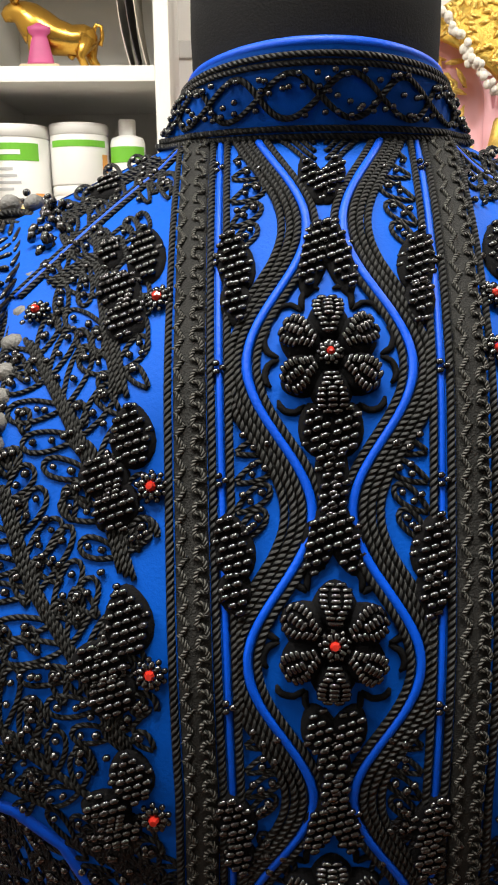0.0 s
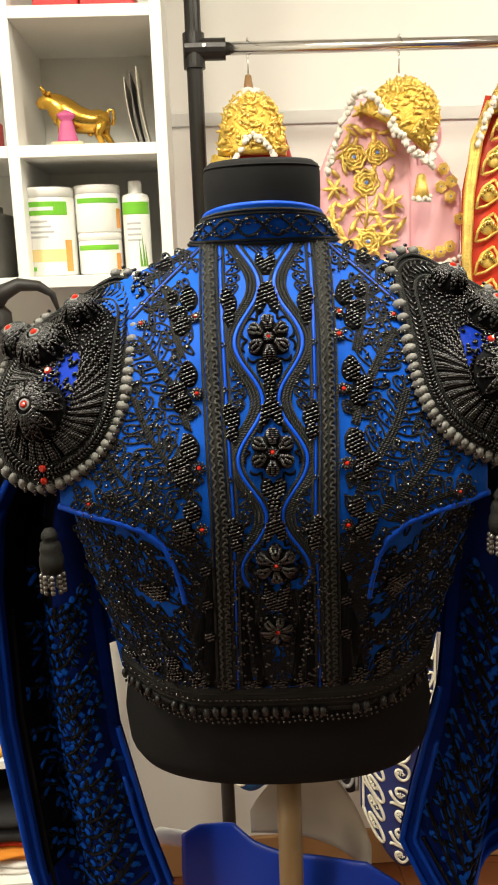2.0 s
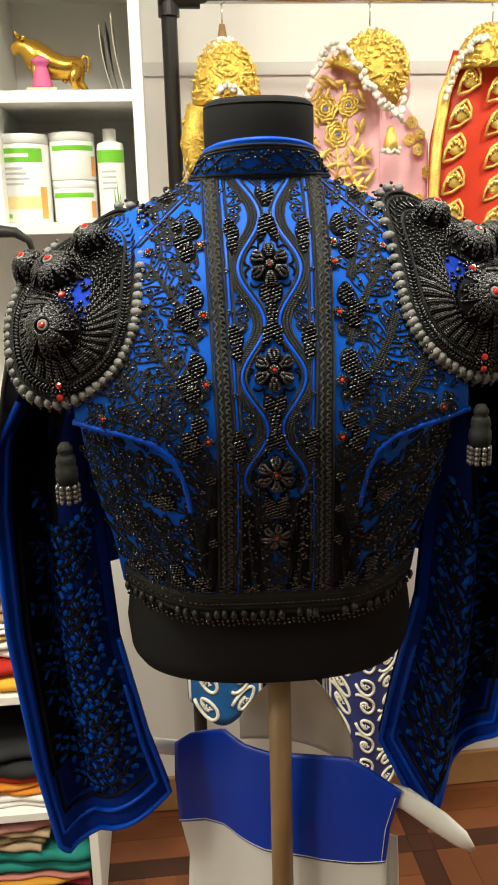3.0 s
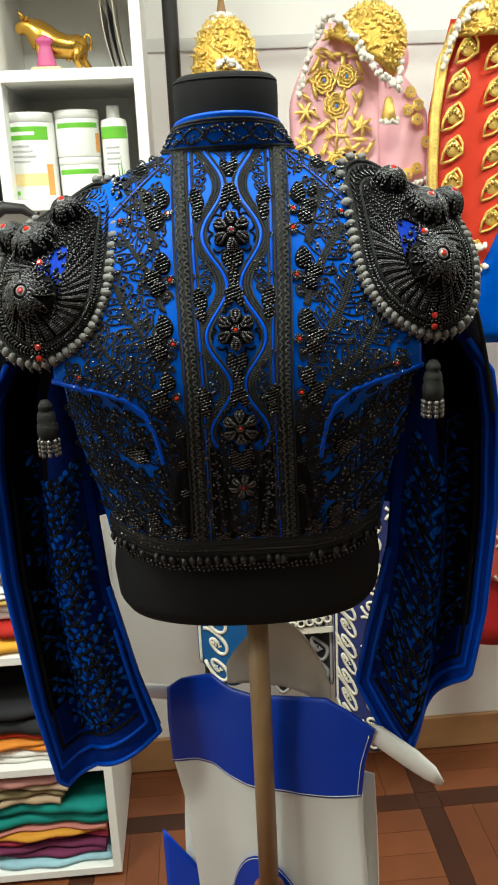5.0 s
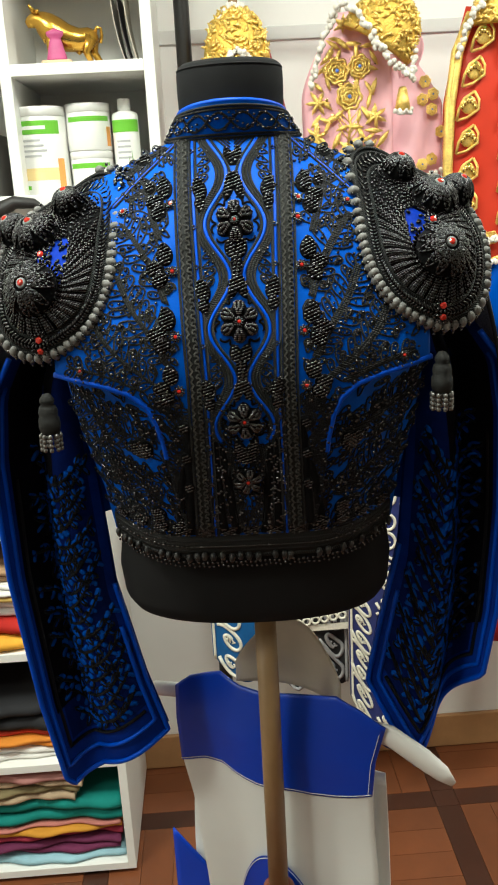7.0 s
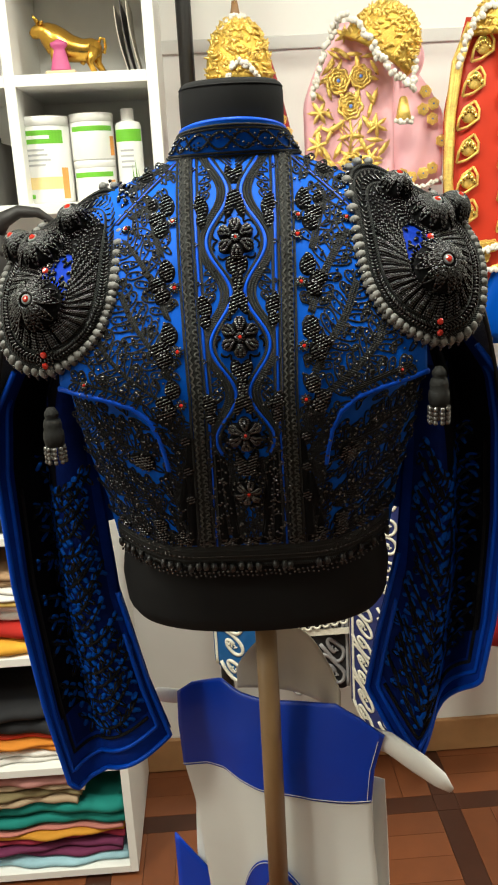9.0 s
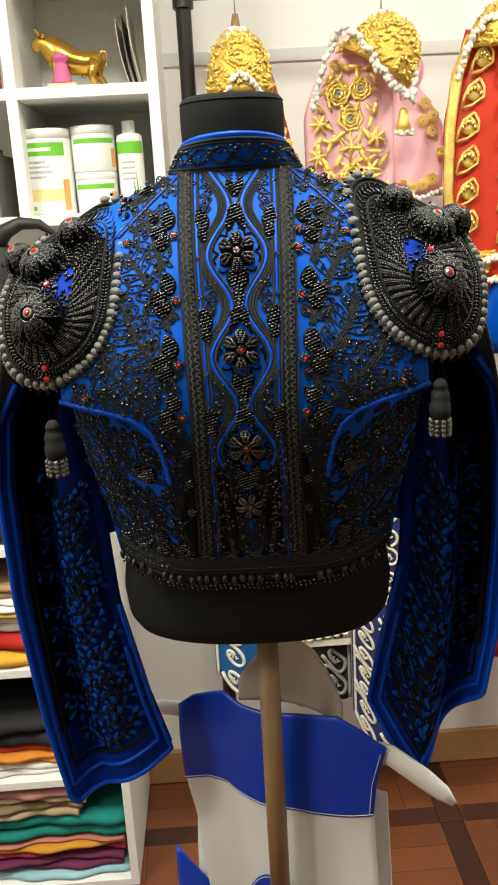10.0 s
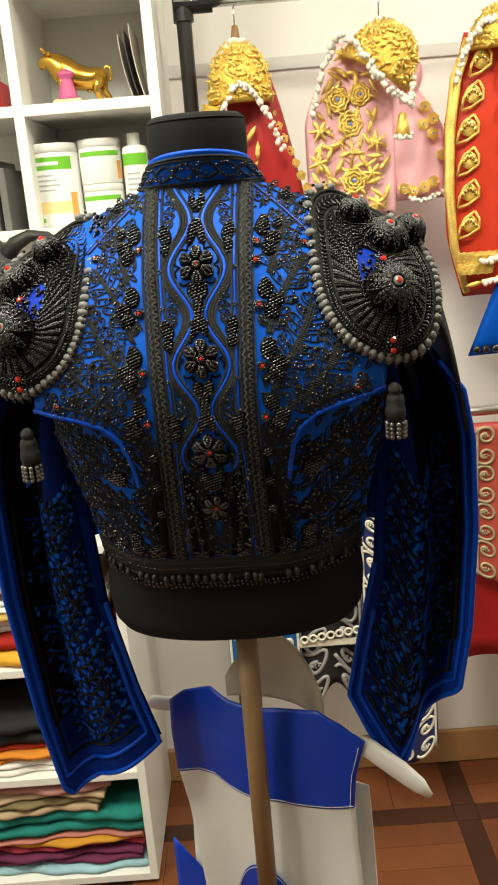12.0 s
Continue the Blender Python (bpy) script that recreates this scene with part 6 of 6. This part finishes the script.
for k in range(6):
    fan_leaf(j3, 0.590 + 0.028 * max(0, 1 - k / 1.6), -0.031, 1.880 - 0.066 * k, 0.034, 0.2)
    fan_leaf(j3, 0.680, -0.031, 1.865 - 0.066 * k, 0.034, 0.2)
for k in range(9):
    gold_flower(j3, 0.575 + 0.018 * (k % 5), -0.030, 1.475 - 0.022 * (k // 5), 0.014, 6)
for k in range(3):
    gold_leaf(j3, 0.60 + 0.03 * k, -0.026, 1.418 + 0.006 * k, 0.02, 0.2)
pompoms(j3, [(0.565, -0.04, 1.845), (0.585, -0.045, 1.905), (0.615, -0.05, 1.945), (0.65, -0.05, 1.955)], 0.009)
pompoms(j3, [(0.615, -0.04, 1.465), (0.640, -0.045, 1.470), (0.67, -0.045, 1.475)], 0.008)
pompoms(j3, [(0.625, -0.035, 1.42), (0.645, -0.035, 1.425), (0.67, -0.04, 1.43)], 0.008)
cap, fn = shoulder_cap(j3, 0.67, 1.90, 0.075, 0.085, -0.01)
hook(j3, 0.67, -0.005, 1.975, 2.0565)

# blue sleeve with black buttons beside it
j4 = tagged(empty("blue_jacket", pose(-0.012, 1.40, 0)), "plain royal blue jacket sleeve with black buttons on a hanger", "jacket", group="jackets on the rail")
part("sleeve", pillow(lambda v: (0.865 - 0.285 * v, 0.99 - 0.05 * v, 1.95 - 0.695 * v), 0.035), BLUE, j4, smooth=True)
for k in range(3):
    part("button", ball(0.0085, (0.597 + 0.021 * k, -0.022, 1.272), (1, 0.6, 1), None, 12), BEAD, j4, "shiny black button", smooth=True)
hook(j4, 0.93, 0.010, 1.93, 2.0565)


# ---- garments on the lower bar ----
def scroll_sheet(name, label, x0, x1, z0, z1, material, thread, y=0.0, swirl=0.05, lower=None, seed=1):
    """A hanging brocade with raised scrolls."""
    g = tagged(empty(name, pose(0, 1.385 + y, 0)), label, "garment", group="garments on the lower bar")
    def fn(u, v):
        zb = lower(u) if lower else z0
        return Vector((x0 + (x1 - x0) * u, 0.012 * math.sin(7 * u + 2 * v), z1 + (zb - z1) * v))
    part("cloth", grid(fn, 30, 30, thick=(0, 0.006, 0)), material, g, smooth=True)
    rnd = random.Random(seed)
    mm = Mesher()
    nz = int((z1 - z0) / swirl)
    nx = max(1, int((x1 - x0) / swirl))
    for i in range(nx):
        for j in range(nz):
            cu, cv = (i + 0.5) / nx, (j + 0.5) / nz
            sg = 1 if (i + j) % 2 else -1
            pts = []
            for t in np.linspace(0, 1, 26):
                a, r = sg * (1.0 + 8.0 * t), swirl * (0.10 + 0.44 * t)
                q = fn(min(1, max(0, cu + r * math.cos(a) / (x1 - x0))), min(1, max(0, cv + r * math.sin(a) / (z1 - z0))))
                pts.append(q + Vector((0, -0.002, 0)))
            mm.cord(pts, swirl * 0.075, 5, 0.6)
            for k in range(7):
                a = 2 * math.pi * k / 7
                q = fn(min(1, max(0, cu + 0.10 * swirl * math.cos(a) / (x1 - x0))), min(1, max(0, cv + 0.10 * swirl * math.sin(a) / (z1 - z0))))
                mm.cord([q + Vector((0, -0.003, 0)), q + Vector((0.09 * swirl * math.cos(a), -0.004, 0.09 * swirl * math.sin(a)))], swirl * 0.035, 5)
    for e in (0.03, 0.97):
        mm.cord([fn(e, v) + Vector((0, -0.002, 0)) for v in np.linspace(0, 1, 40)], swirl * 0.06, 5)
    mm.out("scroll_embroidery", thread, g, kind="stuff")
    for xx in (x0 + 0.25 * (x1 - x0), x1 - 0.25 * (x1 - x0)):
        part("hanging_loop", tube([(xx, 0.02, z1), (xx, 0.016, 1.10), (xx, 0.022, 1.1325 - 0.0), (xx, 0.036, 1.1335), (xx, 0.044, 1.11), (xx, 0.03, z1)], 0.002, 6, up=(1, 0, 0)), STEEL, g)
    return g


TEALBLUE = mat("peacock_blue_brocade", (0.01, 0.10, 0.30), 0.5, vary=0.2, scale=40, bump=0.2)
IVORY = mat("ivory_thread", (0.76, 0.72, 0.60), 0.6, vary=0.25, scale=300, bump=0.5, bump_scale=600)
SILVER = mat("silver_grey_brocade", (0.34, 0.33, 0.33), 0.5, vary=0.2, scale=80, bump=0.3)
NAVY = mat("navy_brocade", (0.02, 0.03, 0.14), 0.55, vary=0.2, scale=60, bump=0.2)
BLACKVELVET = mat("black_velvet", (0.012, 0.011, 0.012), 0.8, vary=0.3, scale=60, bump=0.3)
scroll_sheet("blue_brocade_garment", "peacock blue brocade garment with ivory scrolls", -0.040, 0.140, 0.43, 1.09, TEALBLUE, IVORY, 0.0, 0.062, lambda u: 0.50 - 0.07 * math.sin(math.pi * u), 3)
scroll_sheet("black_velvet_garment", "black velvet garment with ivory braid", 0.135, 0.300, 0.38, 1.09, BLACKVELVET, SILVER, 0.02, 0.070, lambda u: 0.41 - 0.03 * math.sin(9 * u), 4)
scroll_sheet("navy_brocade_garment", "navy brocade garment with dense ivory scrolls", 0.298, 0.475, 0.22, 1.09, NAVY, IVORY, -0.02, 0.052, lambda u: 0.37 - 0.16 * math.sin(2.4 * u), 5)
bt = tagged(empty("braid_belt", pose(0, 1.37, 0)), "ivory braid belt with rings over a black garment", "belt")
for k in range(7):
    m = Matrix.Translation((0.150 + 0.022 * k, 0.012, 0.575 + 0.003 * k)) @ Euler((math.pi / 2, 0, 0)).to_matrix().to_4x4()
    part("ring", tube([m @ Vector((0.009 * math.cos(a), 0.009 * math.sin(a), 0)) for a in np.linspace(0, 2 * math.pi, 15)[:-1]], 0.003, 6, closed=True, up=(0, -1, 0)), IVORY, bt, smooth=True)
part("strap", box(0.137, 0.297, 0.016, 0.022, 0.552, 0.568, 0.001), IVORY, bt)
REDBROCADE = mat("red_ground_brocade", (0.40, 0.06, 0.04), 0.6, vary=0.2, scale=50, bump=0.2)
BEIGELACE = mat("beige_gold_thread", (0.42, 0.34, 0.21), 0.5, 0.2, vary=0.3, scale=300, bump=0.5, bump_scale=600)
scroll_sheet("red_brocade_garment", "red brocade garment under dense beige-gold scrolls", 0.575, 0.86, 0.66, 1.09, REDBROCADE, BEIGELACE, -0.01, 0.050, lambda u: 0.72 - 0.12 * u, 6)
dr = tagged(empty("dark_red_garment", pose(0, 1.40, 0)), "plain dark red garment hanging on the lower bar", "garment", group="garments on the lower bar")
part("cloth", grid(lambda u, v: Vector((0.545 + 0.35 * u, 0.014 * math.sin(9 * u), 1.09 - 0.61 * v)), 24, 12, thick=(0, 0.006, 0)), DEEPRED, dr, smooth=True)
part("hanging_loop", tube([(0.72, 0.0, 1.09), (0.72, -0.002, 1.115), (0.72, 0.010, 1.1335), (0.72, 0.026, 1.12), (0.72, 0.01, 1.09)], 0.002, 6, up=(1, 0, 0)), STEEL, dr)

# ---- blue and white vest on a white hanger ----
VEST = pose(-0.062, 0.448, -0.076, 0, 0, -31.0) @ Matrix.Diagonal((1.06, 1.0, 1.06, 1))      # turned, its far shoulder deeper in the room
ve = tagged(empty("vest", VEST), "royal blue and white satin vest hanging on a hanger", "vest")
VBLUE = mat("royal_blue_satin", (0.001, 0.050, 0.55), 0.35, vary=0.12, scale=12, bump=0.15, bump_scale=25, spec=0.5)
VWHITE = mat("white_satin", (0.84, 0.86, 0.84), 0.45, vary=0.06, scale=10, bump=0.12, bump_scale=25)
VLINE = mat("cream_lining", (0.62, 0.53, 0.41), 0.8, vary=0.1, scale=30, bump=0.15)


def v_left(z):
    return float(np.interp(z, [0.60, 0.765, 0.807, 0.874, 0.92, 0.976, 1.02], [0.030, 0.018, 0.013, 0.005, -0.007, -0.011, -0.012]))


def v_right(z):
    return float(np.interp(z, [0.60, 0.847, 0.898, 0.946, 0.989, 1.031], [0.246, 0.239, 0.235, 0.234, 0.238, 0.248]))


def v_top(u):
    return float(np.interp(u, [0, 0.073, 0.246, 0.346, 0.49, 0.66, 0.80, 0.90, 1.0], [1.019, 1.035, 1.054, 1.045, 1.043, 1.052, 1.060, 1.049, 1.031]))


def v_mid(u):
    return float(np.interp(u, [0, 0.15, 0.26, 0.335, 0.465, 0.61, 0.715, 1.0], [0.921, 0.935, 0.939, 0.933, 0.927, 0.929, 0.931, 0.947]))


def v_pt(u, z, dy=0.0):
    bulge = 0.006 - 0.008 * max(0.0, math.sin(math.pi * u)) ** 0.7
    fold = 0.0025 * math.sin(13 * u + 6 * z) + 0.002 * math.sin(5 * u - 11 * z)
    return Vector((v_left(z) + (v_right(z) - v_left(z)) * u, bulge + fold + dy + 0.10 * max(0, z - 0.98), z))


yk = part("blue_yoke", grid(lambda u, v: v_pt(u, v_mid(u) + (v_top(u) - v_mid(u)) * v), 40, 24, thick=(0, 0.003, 0)), VBLUE, ve, smooth=True)
part("white_body", grid(lambda u, v: v_pt(u, 0.60 + (v_mid(u) + 0.004 - 0.60) * v, 0.0028), 40, 40, thick=(0, 0.003, 0)), VWHITE, ve, smooth=True)
part("back_lining", grid(lambda u, v: Vector((-0.022 + 0.020 * v ** 3 + (0.264 - 0.026 * v ** 3) * u, 0.040 + 0.006 * math.sin(8 * u), 0.62 + 0.33 * v)), 20, 20, thick=(0, 0.003, 0)), VWHITE, ve, smooth=True)
part("neck_lining", grid(lambda u, v: Vector((0.060 + 0.130 * u, 0.034 + 0.02 * math.sin(math.pi * u), 1.030 + (0.026 + 0.058 * math.sin(math.pi * u) ** 0.8) * v)), 24, 10, thick=(0, 0.003, 0)), VLINE, ve, "cream lining of the neck", smooth=True)
st = Mesher()
st.cord([v_pt(u, v_mid(u) + 0.003, -0.001) for u in np.linspace(0, 1, 60)], 0.0005, 5, 1.0)
st.out("seam_stitch", VWHITE, ve)
st = Mesher()
st.cord([v_pt(0.985, z, -0.001) for z in np.linspace(0.95, 1.025, 20)], 0.0004, 5, 1.0)
st.out("seam_stitch", VWHITE, ve)
part("blue_inset", grid(lambda u, v: v_pt(0.20 + 0.52 * u, 0.61 + 0.225 * math.sin(math.pi * (0.10 + 0.80 * u)) ** 0.45 * v, -0.002), 30, 16), VBLUE, ve, "blue satin inset at the lower front", smooth=True)
ar = Mesher()
ar.cord([v_pt(0.20 + 0.52 * u, 0.607 + 0.225 * math.sin(math.pi * (0.10 + 0.80 * u)) ** 0.45, -0.003) for u in np.linspace(0, 1, 50)], 0.0005, 5, 1.0)
ar.out("seam_stitch", VWHITE, ve)
part("blue_side", grid(lambda u, v: Vector((-0.048 + 0.075 * u, 0.030 + 0.01 * u, 0.62 + (0.168 - 0.075 * u) * v)), 10, 16, thick=(0, 0.003, 0)), VBLUE, ve, smooth=True)
hg = tagged(empty("coat_hanger", VEST @ pose(0, 0.010, 0)), "white wooden coat hanger carrying the vest", "hanger")
bm = bmesh.new()
arm = [(-0.055, 0.996, 0.006), (-0.045, 1.001, 0.010), (-0.015, 1.006, 0.0100), (0.05, 1.016, 0.010), (0.11, 1.020, 0.010), (0.18, 1.022, 0.010), (0.25, 1.018, 0.0130), (0.285, 1.001, 0.0130), (0.306, 0.989, 0.0105), (0.3180, 0.980, 0.004)]
tube([(x, 0.012, z) for x, z, r in arm], [r for x, z, r in arm], 12, bm, up=(0, -1, 0), flat=0.55)
part("arm", bm, mat("white_lacquer", (0.80, 0.79, 0.75), 0.35, vary=0.04, bump=0.02), hg, smooth=True)
pts = [(0.115, 0.012, 1.036), (0.115, 0.014, 1.08), (0.115, 0.014, 1.135)] + [(0.115, -0.002 + 0.016 * math.cos(a), 1.140 + 0.014 * math.sin(a)) for a in np.linspace(0, 3.6, 10)]
part("hook", tube(pts, 0.0018, 8, up=(1, 0, 0)), STEEL, hg, smooth=True)
part("eyelet", tube([(0.020 + 0.012 * math.cos(a), 0.040, 1.1590 + 0.013 * math.sin(a)) for a in np.linspace(0, 2 * math.pi, 15)[:-1]], 0.0016, 8, closed=True, up=(0, -1, 0)), STEEL, mq, "small steel eyelet under the torso", smooth=True)


# ---- parquet blocks ----
WOODA = mat("red_brown_parquet", (0.155, 0.050, 0.019), 0.32, vary=0.35, scale=14, bump=0.06, bump_scale=90, rnd=0.7)
WOODB = mat("dark_parquet_strip", (0.050, 0.017, 0.009), 0.32, vary=0.3, scale=14, bump=0.06, bump_scale=90, rnd=0.5)


def block_mesh(w, d, material):
    b = box(-w / 2 + 0.0006, w / 2 - 0.0006, -d / 2 + 0.0006, d / 2 - 0.0006, -0.008, -0.0004)
    me = bpy.data.meshes.new("parquet_block")
    b.to_mesh(me)
    b.free()
    me.materials.append(material)
    return me


MOD, STRIP = 0.46, 0.062
field = MOD - STRIP
plank_x = block_mesh(field, field / 5, WOODA)
plank_y = block_mesh(field / 5, field, WOODA)
strip_x = block_mesh(field, STRIP, WOODB)
strip_y = block_mesh(STRIP, field, WOODB)
knot = block_mesh(STRIP, STRIP, WOODB)
rest = {WOODA: bmesh.new(), WOODB: bmesh.new()}


def lay(me, x, y):
    if -0.75 < x < 1.35 and 0.1 < y < Y1:
        ob = new("parquet_block", me)
        ob.location = (x, y, 0)
        ob.parent = floor
    else:
        rest[me.materials[0]].from_mesh(me)
        bmesh.ops.translate(rest[me.materials[0]], verts=list(rest[me.materials[0]].verts)[-len(me.vertices):], vec=(x, y, 0))


for i in range(-6, 5):
    for j in range(-12, 1):
        sx, sy = 0.557 + MOD * i, 1.425 + MOD * j
        lay(knot, sx, sy)
        lay(strip_x, sx + MOD / 2, sy)
        lay(strip_y, sx, sy + MOD / 2)
        for k in range(5):
            off = STRIP / 2 + field / 5 * (k + 0.5)
            if (i + j) % 2 == 0:
                lay(plank_x, sx + MOD / 2, sy + off)
            else:
                lay(plank_y, sx + off, sy + MOD / 2)
for material, b in rest.items():
    tagged(part("parquet_rest", b, material, floor), kind="stuff")
